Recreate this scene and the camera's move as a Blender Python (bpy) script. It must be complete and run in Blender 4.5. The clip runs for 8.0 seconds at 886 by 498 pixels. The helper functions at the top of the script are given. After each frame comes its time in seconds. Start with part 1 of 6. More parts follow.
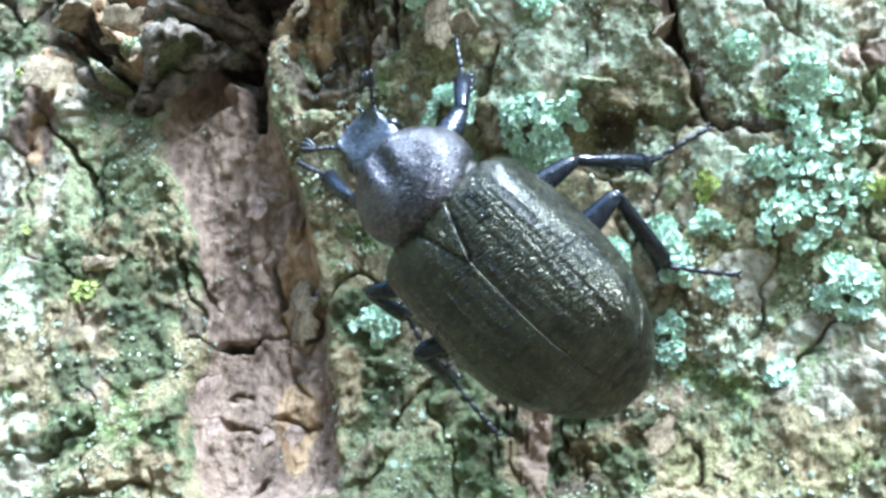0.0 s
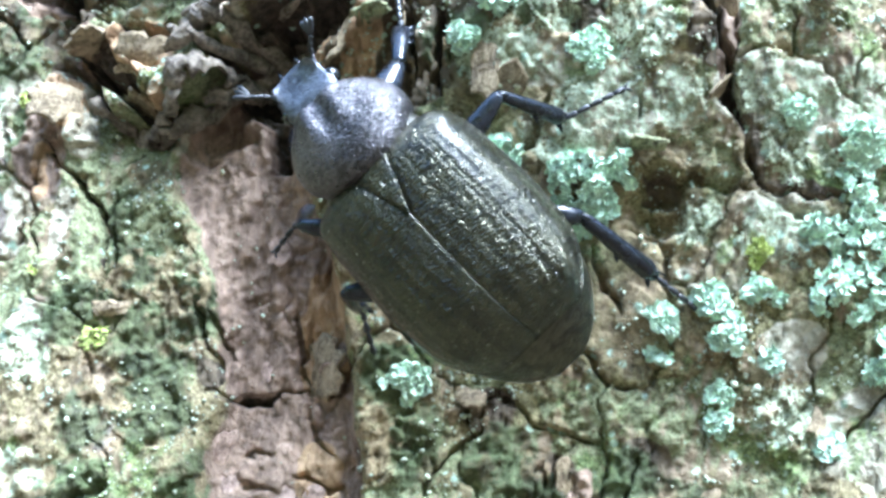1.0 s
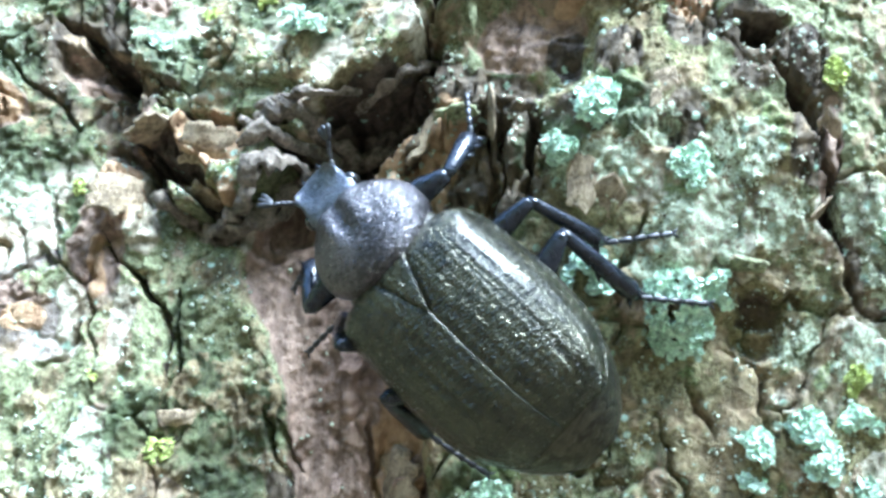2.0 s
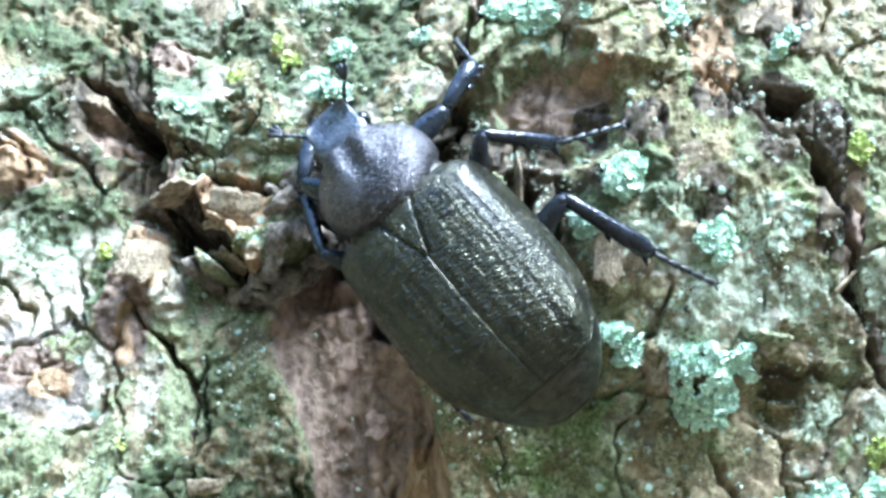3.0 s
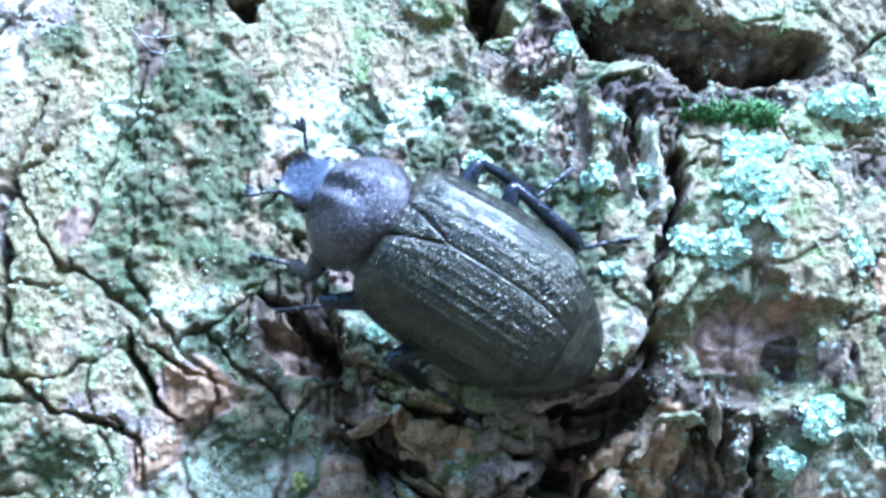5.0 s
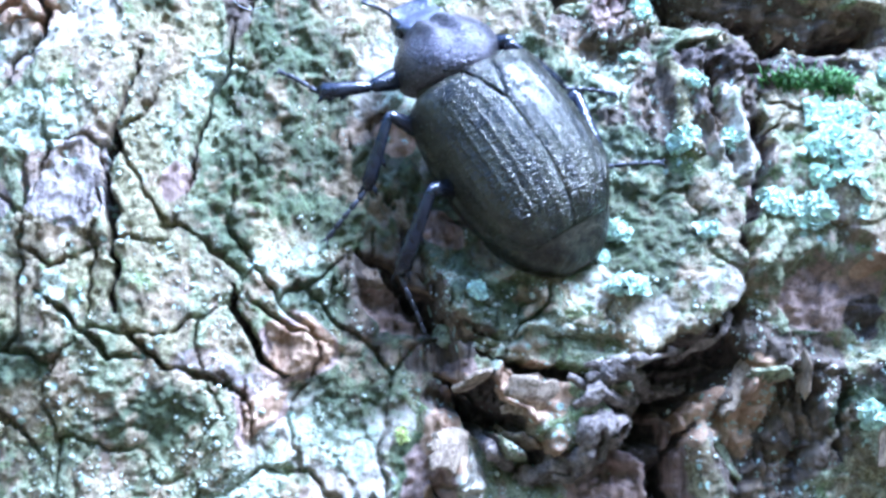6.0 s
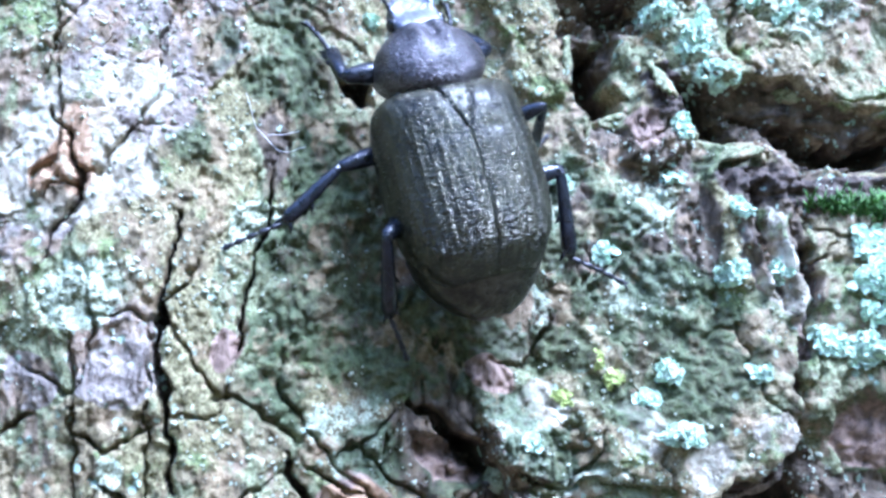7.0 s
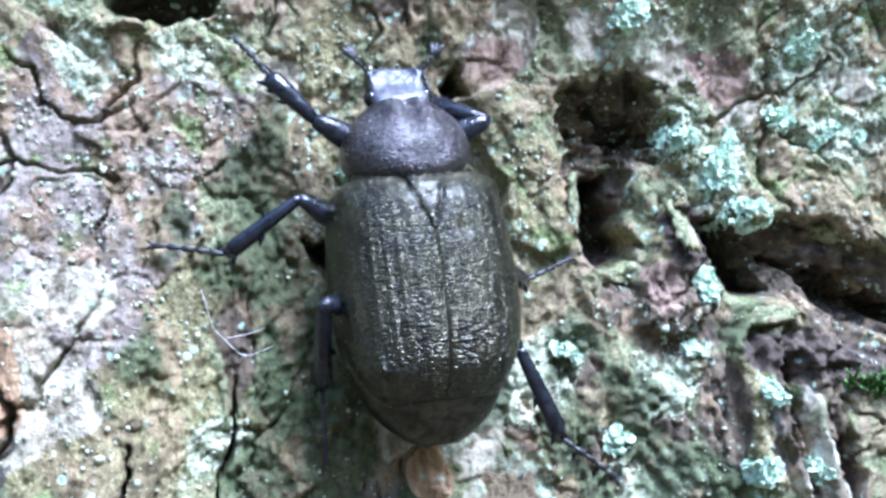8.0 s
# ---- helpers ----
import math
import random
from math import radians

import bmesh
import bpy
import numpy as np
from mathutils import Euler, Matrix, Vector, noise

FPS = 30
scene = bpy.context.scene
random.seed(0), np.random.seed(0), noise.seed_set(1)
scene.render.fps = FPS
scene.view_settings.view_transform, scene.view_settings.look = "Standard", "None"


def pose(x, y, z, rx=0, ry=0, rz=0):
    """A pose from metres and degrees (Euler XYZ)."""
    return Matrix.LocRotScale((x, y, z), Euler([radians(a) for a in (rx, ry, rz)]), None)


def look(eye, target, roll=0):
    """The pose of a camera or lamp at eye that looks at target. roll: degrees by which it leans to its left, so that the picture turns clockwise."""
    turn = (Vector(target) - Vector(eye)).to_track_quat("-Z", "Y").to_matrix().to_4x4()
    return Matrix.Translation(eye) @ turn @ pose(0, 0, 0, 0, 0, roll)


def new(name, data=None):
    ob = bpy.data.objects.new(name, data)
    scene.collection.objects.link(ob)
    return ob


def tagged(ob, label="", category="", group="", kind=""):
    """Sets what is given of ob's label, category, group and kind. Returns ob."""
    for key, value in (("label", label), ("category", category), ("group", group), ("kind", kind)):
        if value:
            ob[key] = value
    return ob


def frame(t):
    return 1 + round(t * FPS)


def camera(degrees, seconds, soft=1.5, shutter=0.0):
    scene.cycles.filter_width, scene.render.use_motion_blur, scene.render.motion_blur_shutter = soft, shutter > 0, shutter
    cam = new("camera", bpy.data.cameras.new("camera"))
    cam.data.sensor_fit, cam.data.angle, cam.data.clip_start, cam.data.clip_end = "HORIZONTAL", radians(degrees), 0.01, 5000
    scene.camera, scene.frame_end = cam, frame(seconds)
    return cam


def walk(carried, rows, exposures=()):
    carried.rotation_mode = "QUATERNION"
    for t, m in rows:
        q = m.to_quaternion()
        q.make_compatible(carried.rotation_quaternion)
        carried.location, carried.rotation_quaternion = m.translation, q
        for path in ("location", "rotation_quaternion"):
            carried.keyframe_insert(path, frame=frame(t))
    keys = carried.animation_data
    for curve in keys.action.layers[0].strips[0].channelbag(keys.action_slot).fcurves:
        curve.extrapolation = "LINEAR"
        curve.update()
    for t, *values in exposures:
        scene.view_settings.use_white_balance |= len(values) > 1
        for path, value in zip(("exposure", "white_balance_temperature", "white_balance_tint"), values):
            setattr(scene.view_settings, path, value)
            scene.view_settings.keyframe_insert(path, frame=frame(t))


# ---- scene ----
cam = camera(40.7, 8.0, soft=2.9)
PATH = [
    (0, (0.04163, -0.08159, 0.20258), (0.01962, 0.01156, 0.23154), 3.69),
    (0.5, (0.03344, -0.08185, 0.20412), (0.01605, 0.01201, 0.23391), 4.00),
    (1, (0.03181, -0.08087, 0.20701), (0.01693, 0.01354, 0.23642), 4.26),
    (1.5, (0.02643, -0.07737, 0.20986), (0.01493, 0.01703, 0.24081), 4.47),
    (2, (0.01887, -0.08144, 0.21474), (0.01108, 0.01366, 0.24467), 4.50),
    (2.2, (0.01722, -0.08243, 0.21486), (0.00992, 0.01266, 0.24493), 4.42),
    (3.5, (0.01298, -0.08490, 0.22569), (0.00798, 0.01119, 0.25295), 4.48),
    (4, (0.00794, -0.08595, 0.22888), (0.00443, 0.00999, 0.25687), 4.51),
    (4.5, (0.00428, -0.08782, 0.23393), (0.00191, 0.00886, 0.25940), 4.00),
    (5, (-0.00789, -0.09193, 0.24197), (-0.00546, 0.00564, 0.26375), 2.62),
    (5.2, (-0.01297, -0.09311, 0.24112), (-0.00910, 0.00432, 0.26329), 2.73),
    (6.3, (-0.02700, -0.09176, 0.24009), (-0.01353, 0.00555, 0.25878), 1.53),
    (6.5, (-0.02943, -0.09217, 0.24305), (-0.01517, 0.00515, 0.26110), 1.32),
    (7, (-0.03166, -0.09243, 0.25955), (-0.01644, 0.00572, 0.27118), 0.15),
    (7.5, (-0.03276, -0.08935, 0.27536), (-0.01580, 0.00903, 0.28122), -0.86),
    (8, (-0.03016, -0.08081, 0.28610), (-0.01351, 0.01779, 0.28504), -0.88),
]
walk(cam, [(t, look(eye, target, roll)) for t, eye, target, roll in PATH],
     [(0.0, 2.7, 4950, 0), (1.0, 2.91, 5050, 3), (2.2, 2.95, 4940, 0), (4.0, 2.71, 4890, 3), (4.5, 2.64, 4790, 3), (5.0, 2.69, 4220, 11), (6.4, 2.83, 4320, 19), (7.5, 2.2, 4700, 17), (8.0, 2.18, 4850, 16)])

# ---- light ----
world = bpy.data.worlds.new("sky")
scene.world = world
world.use_nodes = True
sky = world.node_tree.nodes.new("ShaderNodeTexSky")
sky.sky_type, sky.sun_disc = "NISHITA", False
SUN_HIGH, SUN_TURN = 61, 138
sky.dust_density, sky.air_density = 2.0, 1.0
sky.sun_elevation, sky.sun_rotation = radians(SUN_HIGH), radians(SUN_TURN)
back = world.node_tree.nodes["Background"]
back.inputs["Strength"].default_value = 0.15
world.node_tree.links.new(sky.outputs["Color"], back.inputs["Color"])
sun = new("sun", bpy.data.lights.new("sun", "SUN"))
sun.data.energy, sun.data.angle, sun.data.color = 2.4, radians(24), (1.0, 0.99, 0.96)
to_sun = Vector((math.sin(radians(SUN_TURN)) * math.cos(radians(SUN_HIGH)), math.cos(radians(SUN_TURN)) * math.cos(radians(SUN_HIGH)), math.sin(radians(SUN_HIGH))))
sun.matrix_world = look(to_sun * 3, (0, 0, 0))

# ---- materials ----
def nodes_of(name):
    m = bpy.data.materials.new(name)
    m.use_nodes = True
    return m, m.node_tree.nodes, m.node_tree.links, m.node_tree.nodes["Principled BSDF"]


def coords(n, l, scale):
    tc, mp = n.new("ShaderNodeTexCoord"), n.new("ShaderNodeMapping")
    mp.inputs["Scale"].default_value = scale
    l.new(tc.outputs["Object"], mp.inputs["Vector"])
    return mp.outputs["Vector"]


def grain(n, l, vec, scale, detail=4.0, rough=0.6):
    t = n.new("ShaderNodeTexNoise")
    t.inputs["Scale"].default_value, t.inputs["Detail"].default_value, t.inputs["Roughness"].default_value = scale, detail, rough
    l.new(vec, t.inputs["Vector"])
    return t.outputs["Fac"]


def ramp(n, l, fac, lo, hi):
    r = n.new("ShaderNodeMapRange")
    r.interpolation_type = "SMOOTHSTEP"
    r.inputs["From Min"].default_value, r.inputs["From Max"].default_value = lo, hi
    l.new(fac, r.inputs["Value"])
    return r.outputs["Result"]


def math2(n, l, op, a, b):
    m = n.new("ShaderNodeMath")
    m.operation = op
    for i, v in enumerate((a, b)):
        if isinstance(v, (int, float)):
            m.inputs[i].default_value = v
        else:
            l.new(v, m.inputs[i])
    return m.outputs[0]


def blend(n, l, fac, a, b):
    m = n.new("ShaderNodeMix")
    m.data_type = "RGBA"
    for socket, v in ((m.inputs[0], fac), (m.inputs[6], a), (m.inputs[7], b)):
        if isinstance(v, tuple):
            socket.default_value = (*v, 1.0)
        elif isinstance(v, (int, float)):
            socket.default_value = v
        else:
            l.new(v, socket)
    return m.outputs[2]


def bumped(n, l, bsdf, height, strength, distance, before=None):
    b = n.new("ShaderNodeBump")
    b.inputs["Strength"].default_value, b.inputs["Distance"].default_value = strength, distance
    l.new(height, b.inputs["Height"])
    if before:
        l.new(before, b.inputs["Normal"])
    l.new(b.outputs["Normal"], bsdf.inputs["Normal"])
    return b.outputs["Normal"]


def bark_material():
    m, n, l, bsdf = nodes_of("bark")
    v = coords(n, l, (1, 1, 1))
    tall = coords(n, l, (1, 1, 0.3))
    big, mid, fine, dust = grain(n, l, v, 130), grain(n, l, v, 420, 5), grain(n, l, v, 1300, 5, 0.7), grain(n, l, v, 3200, 3, 0.7)
    streak = grain(n, l, tall, 700, 5, 0.65)

    def mask(name):
        a = n.new("ShaderNodeAttribute")
        a.attribute_name = name
        return a.outputs["Fac"]

    def torn(name, noise, lo=0.45, hi=0.65, k=0.55):
        both = math2(n, l, "ADD", mask(name), math2(n, l, "MULTIPLY", math2(n, l, "SUBTRACT", noise, 0.5), k * 2))
        return ramp(n, l, both, lo, hi)

    rag = math2(n, l, "ADD", math2(n, l, "MULTIPLY", mid, 0.5), math2(n, l, "MULTIPLY", fine, 0.5))
    gran = math2(n, l, "ADD", math2(n, l, "MULTIPLY", fine, 0.5), math2(n, l, "MULTIPLY", dust, 0.5))
    tan = blend(n, l, ramp(n, l, gran, 0.35, 0.63), (0.105, 0.082, 0.042), (0.37, 0.31, 0.175))
    sage = blend(n, l, ramp(n, l, gran, 0.35, 0.63), (0.088, 0.094, 0.042), (0.32, 0.335, 0.185))
    col = blend(n, l, torn("plate", mid, 0.40, 0.62, 0.6), sage, tan)
    col = blend(n, l, ramp(n, l, math2(n, l, "ADD", math2(n, l, "MULTIPLY", streak, 0.5), math2(n, l, "MULTIPLY", big, 0.5)), 0.52, 0.60), col, blend(n, l, ramp(n, l, streak, 0.3, 0.7), (0.10, 0.07, 0.045), (0.33, 0.25, 0.165)))
    yellow = blend(n, l, ramp(n, l, gran, 0.38, 0.62), (0.105, 0.090, 0.038), (0.355, 0.32, 0.165))
    yellow = blend(n, l, ramp(n, l, big, 0.48, 0.62), yellow, blend(n, l, ramp(n, l, fine, 0.3, 0.7), (0.12, 0.088, 0.047), (0.365, 0.29, 0.17)))
    col = blend(n, l, torn("olive", rag, 0.35, 0.55, 0.8), col, yellow)
    rosy = blend(n, l, ramp(n, l, rag, 0.36, 0.62), (0.115, 0.09, 0.072), (0.375, 0.322, 0.272))
    rosy = blend(n, l, ramp(n, l, grain(n, l, v, 260, 4), 0.50, 0.60), rosy, blend(n, l, ramp(n, l, fine, 0.3, 0.7), (0.155, 0.108, 0.072), (0.42, 0.315, 0.215)))
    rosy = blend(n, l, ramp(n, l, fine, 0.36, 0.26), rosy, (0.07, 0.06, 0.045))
    col = blend(n, l, torn("grey", rag, 0.38, 0.5, 0.6), col, rosy)
    col = blend(n, l, torn("pale", rag, 0.4, 0.6, 0.8), col, blend(n, l, ramp(n, l, rag, 0.36, 0.6), (0.25, 0.215, 0.152), (0.55, 0.505, 0.385)))
    film = blend(n, l, ramp(n, l, dust, 0.3, 0.7), (0.055, 0.085, 0.025), (0.24, 0.31, 0.11))
    col = blend(n, l, math2(n, l, "MULTIPLY", ramp(n, l, grain(n, l, v, 170, 5, 0.65), 0.55, 0.63), 0.8), col, film)
    brown = blend(n, l, ramp(n, l, streak, 0.3, 0.7), (0.045, 0.034, 0.024), (0.20, 0.155, 0.105))
    col = blend(n, l, torn("brown", rag, 0.35, 0.6, 0.8), col, brown)
    mint = blend(n, l, ramp(n, l, dust, 0.3, 0.7), (0.22, 0.24, 0.15), (0.57, 0.61, 0.44))
    col = blend(n, l, torn("mint", math2(n, l, "ADD", math2(n, l, "MULTIPLY", gran, 0.8), math2(n, l, "MULTIPLY", mid, 0.2)), 0.80, 0.92, 1.7), col, mint)
    col = blend(n, l, math2(n, l, "MULTIPLY", torn("algae_shade", math2(n, l, "ADD", math2(n, l, "MULTIPLY", rag, 0.7), math2(n, l, "MULTIPLY", grain(n, l, v, 230, 3), 0.3)), 0.30, 0.98, 1.9), 0.85), col, blend(n, l, ramp(n, l, fine, 0.3, 0.7), (0.016, 0.024, 0.009), (0.100, 0.128, 0.056)))
    warm = blend(n, l, ramp(n, l, fine, 0.3, 0.7), (0.19, 0.13, 0.072), (0.44, 0.325, 0.195))
    col = blend(n, l, math2(n, l, "MULTIPLY", ramp(n, l, grain(n, l, v, 240, 5, 0.6), 0.56, 0.62), 0.6), col, warm)
    humus = blend(n, l, ramp(n, l, fine, 0.3, 0.7), (0.042, 0.034, 0.018), (0.17, 0.128, 0.068))
    col = blend(n, l, math2(n, l, "MULTIPLY", ramp(n, l, grain(n, l, coords(n, l, (1.2, 1, 0.8)), 330, 5, 0.6), 0.44, 0.37), 0.7), col, humus)
    # low points of the grain painted dark, shading put into the colour
    pit_shade = math2(n, l, "MULTIPLY", ramp(n, l, math2(n, l, "ADD", math2(n, l, "MULTIPLY", fine, 0.6), math2(n, l, "MULTIPLY", dust, 0.4)), 0.41, 0.34), 0.6)
    col = blend(n, l, pit_shade, col, (0.045, 0.04, 0.028))
    redwood = blend(n, l, ramp(n, l, streak, 0.3, 0.7), (0.105, 0.070, 0.050), (0.40, 0.285, 0.215))
    redwood = blend(n, l, ramp(n, l, big, 0.45, 0.65), redwood, blend(n, l, ramp(n, l, fine, 0.3, 0.7), (0.15, 0.105, 0.08), (0.46, 0.325, 0.24)))
    col = blend(n, l, torn("red", mid), col, redwood)
    col = blend(n, l, torn("ochre", mid), col, blend(n, l, ramp(n, l, streak, 0.3, 0.7), (0.22, 0.13, 0.068), (0.54, 0.375, 0.225)))
    # decayed wood colour that also paints shade into hollows and cracks
    col = blend(n, l, torn("rot_shade", mid, 0.5, 0.75, 0.35), col, blend(n, l, ramp(n, l, fine, 0.3, 0.7), (0.035, 0.027, 0.021), (0.13, 0.098, 0.075)))
    speck = n.new("ShaderNodeTexVoronoi")
    speck.inputs["Scale"].default_value = 900
    l.new(v, speck.inputs["Vector"])
    dots = math2(n, l, "MULTIPLY", ramp(n, l, speck.outputs["Distance"], 0.34, 0.22), math2(n, l, "MULTIPLY", ramp(n, l, mid, 0.52, 0.6), math2(n, l, "MULTIPLY", ramp(n, l, mask("red"), 0.5, 0.2), ramp(n, l, mask("algae_shade"), 0.9, 0.2))))
    col = blend(n, l, dots, col, (0.44, 0.56, 0.44))
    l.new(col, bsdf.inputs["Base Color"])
    rr = n.new("ShaderNodeMapRange")
    rr.inputs["To Min"].default_value, rr.inputs["To Max"].default_value = 0.55, 1.0
    bsdf.inputs["Specular IOR Level"].default_value = 0.32
    l.new(fine, rr.inputs["Value"])
    l.new(rr.outputs["Result"], bsdf.inputs["Roughness"])
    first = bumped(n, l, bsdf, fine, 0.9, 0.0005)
    bumped(n, l, bsdf, dust, 0.4, 0.0002, first)
    return m


def plain_grain(name, dark, light, scale, rough=0.8, bump=0.5, depth=0.0002, vary=""):
    m, n, l, bsdf = nodes_of(name)
    v = coords(n, l, (1, 1, 1))
    f, g = grain(n, l, v, scale, 5, 0.65), grain(n, l, v, scale * 4, 4, 0.7)
    fac = math2(n, l, "ADD", math2(n, l, "MULTIPLY", f, 0.6), math2(n, l, "MULTIPLY", g, 0.4))
    col = blend(n, l, ramp(n, l, fac, 0.32, 0.68), dark, light)
    if vary:
        geo = n.new("ShaderNodeNewGeometry" if vary == "island" else "ShaderNodeObjectInfo")
        hs = n.new("ShaderNodeHueSaturation")
        mr = n.new("ShaderNodeMapRange")
        mr.inputs["To Min"].default_value, mr.inputs["To Max"].default_value = 0.7, 1.2
        l.new(geo.outputs["Random Per Island" if vary == "island" else "Random"], mr.inputs["Value"])
        l.new(mr.outputs["Result"], hs.inputs["Value"])
        l.new(col, hs.inputs["Color"])
        col = hs.outputs["Color"]
    l.new(col, bsdf.inputs["Base Color"])
    bsdf.inputs["Roughness"].default_value = rough
    bumped(n, l, bsdf, g, bump, depth)
    return m


def shell_material(name, dark, light, rough, wrinkle, depth, metal=0.25, coat=0.12, lines=0.0):
    m, n, l, bsdf = nodes_of(name)
    v = coords(n, l, (1, 1, 1))
    across = coords(n, l, wrinkle)
    cloud, fold, pit = grain(n, l, v, 350), grain(n, l, across, 1350 if lines else 1000, 2 if lines else 3, 0.5), grain(n, l, v, 3000, 2)
    tone = math2(n, l, "ADD", math2(n, l, "MULTIPLY", cloud, 0.5), math2(n, l, "MULTIPLY", fold, 0.5))
    if lines:
        tone = math2(n, l, "ADD", math2(n, l, "MULTIPLY", tone, 0.6), math2(n, l, "MULTIPLY", grain(n, l, coords(n, l, (2.0, 0.10, 0.4)), 1000, 2), 0.4))
    l.new(blend(n, l, ramp(n, l, tone, 0.40, 0.60), dark, light), bsdf.inputs["Base Color"])
    bsdf.inputs["Metallic"].default_value = metal
    mr = n.new("ShaderNodeMapRange")
    mr.inputs["To Min"].default_value, mr.inputs["To Max"].default_value = rough - 0.07, rough + 0.1
    l.new(pit, mr.inputs["Value"])
    l.new(mr.outputs["Result"], bsdf.inputs["Roughness"])
    bsdf.inputs["IOR"].default_value = 1.6 if metal else 1.42
    bsdf.inputs["Coat Weight"].default_value, bsdf.inputs["Coat Roughness"].default_value = coat, rough
    fold = math2(n, l, "ADD", math2(n, l, "MULTIPLY", math2(n, l, "ABSOLUTE", math2(n, l, "SUBTRACT", fold, 0.5), 0), 2.2), math2(n, l, "MULTIPLY", pit, 0.07))
    if lines:
        fold = math2(n, l, "ADD", fold, math2(n, l, "MULTIPLY", grain(n, l, coords(n, l, (2.0, 0.10, 0.4)), 1000, 2), lines))
    first = bumped(n, l, bsdf, fold, 0.9, depth)
    if lines:
        bumped(n, l, bsdf, grain(n, l, coords(n, l, (1.3, 0.9, 1.3)), 3000, 2), 0.25, 0.00004, first)
    return m


BARK = bark_material()
MINT = plain_grain("mint_lichen", (0.40, 0.55, 0.42), (0.72, 0.88, 0.68), 1500, 0.85, vary="object")
YELLOW = plain_grain("yellow_lichen", (0.34, 0.40, 0.09), (0.62, 0.68, 0.25), 1500, 0.85, vary="object")
MOSS = plain_grain("moss", (0.03, 0.08, 0.012), (0.12, 0.26, 0.04), 1500, 0.6, vary="island")
CRUMB = plain_grain("crumbs", (0.22, 0.24, 0.165), (0.60, 0.64, 0.49), 900, 0.7, vary="island")
FLAKE = plain_grain("flake_bark", (0.12, 0.085, 0.05), (0.46, 0.36, 0.23), 700, 0.8, 0.9, 0.0004)
CURL = plain_grain("curled_bark", (0.075, 0.058, 0.042), (0.38, 0.31, 0.245), 650, 0.75, 1.0, 0.0005)
RED_SCALE = plain_grain("red_scale", (0.15, 0.10, 0.08), (0.50, 0.36, 0.29), 600, 0.8, 0.8, 0.0003, vary="object")
LITTER = plain_grain("leaf_litter", (0.02, 0.015, 0.009), (0.085, 0.060, 0.032), 30, 0.9, 0.6, 0.01)
def woods_glow_material():
    """Unseen woodland, added as glow: sunlit leaves before dark gaps, far behind the camera."""
    m, n, l, bsdf = nodes_of("woods_glow")
    v = coords(n, l, (1, 1, 0.8))
    leaf, clump = grain(n, l, v, 2.6, 5, 0.65), grain(n, l, v, 0.5, 3)
    both = math2(n, l, "ADD", math2(n, l, "MULTIPLY", leaf, 0.6), math2(n, l, "MULTIPLY", clump, 0.4))
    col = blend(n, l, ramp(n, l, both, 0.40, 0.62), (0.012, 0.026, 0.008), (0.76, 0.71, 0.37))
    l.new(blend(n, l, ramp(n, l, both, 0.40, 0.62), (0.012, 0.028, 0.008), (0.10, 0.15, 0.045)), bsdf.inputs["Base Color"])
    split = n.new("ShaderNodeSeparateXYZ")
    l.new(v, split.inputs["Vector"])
    # undergrowth glows low down, added for the shell's reflections and fill light
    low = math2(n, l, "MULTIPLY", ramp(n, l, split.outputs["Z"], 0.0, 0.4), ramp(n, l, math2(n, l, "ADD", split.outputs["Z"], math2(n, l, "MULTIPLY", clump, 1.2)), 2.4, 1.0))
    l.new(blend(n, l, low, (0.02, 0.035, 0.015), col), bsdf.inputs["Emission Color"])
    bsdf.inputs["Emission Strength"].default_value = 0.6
    bsdf.inputs["Roughness"].default_value = 0.9
    return m


WOODS_GLOW = woods_glow_material()
SILK = plain_grain("silk", (0.7, 0.7, 0.7), (0.85, 0.85, 0.85), 500, 0.4)
ELYTRA = shell_material("wing_case", (0.015, 0.0145, 0.009), (0.063, 0.060, 0.034), 0.23, (0.9, 2.7, 0.9), 0.00030, 0.6, 0.20, 0.65)
PRONOTUM = shell_material("pronotum", (0.048, 0.044, 0.046), (0.140, 0.128, 0.136), 0.28, (2.2, 3.8, 2.2), 0.00020, 0.75, 0.1)
LEGS = shell_material("leg", (0.006, 0.007, 0.010), (0.016, 0.018, 0.026), 0.16, (1.5, 1.0, 1.5), 0.00008, 0.0, 0.12)
FEET = shell_material("foot", (0.012, 0.012, 0.014), (0.028, 0.028, 0.034), 0.42, (1.5, 1.0, 1.5), 0.00006, 0.2, 0.0)
BELLY = shell_material("belly", (0.030, 0.028, 0.022), (0.070, 0.064, 0.048), 0.32, (1, 2.5, 1), 0.0002, 0.6)
TAIL = shell_material("tail_plate", (0.024, 0.023, 0.016), (0.070, 0.065, 0.042), 0.30, (1.2, 2.0, 1.2), 0.00012, 0.7, 0.1)
HEAD = shell_material("head", (0.052, 0.054, 0.068), (0.125, 0.13, 0.156), 0.42, (2.0, 2.0, 2.0), 0.00008, 0.6, 0.15)
EYE = shell_material("eye", (0.006, 0.006, 0.006), (0.012, 0.011, 0.010), 0.12, (2, 2, 2), 0.00001)

# ---- the surface of the trunk: all in millimetres, z from 0.25 m above the ground ----
R_TRUNK = 350.0
MM = 0.001
MIDDLE = 0.25


def lattice(ix, iz, seed):
    h = (ix.astype(np.int64) * 374761393 + iz.astype(np.int64) * 668265263 + seed * 974634777) & 0xFFFFFFFF
    h = ((h ^ (h >> 13)) * 1274126177) & 0xFFFFFFFF
    return ((h ^ (h >> 16)) & 0xFFFFFF) / float(0xFFFFFF)


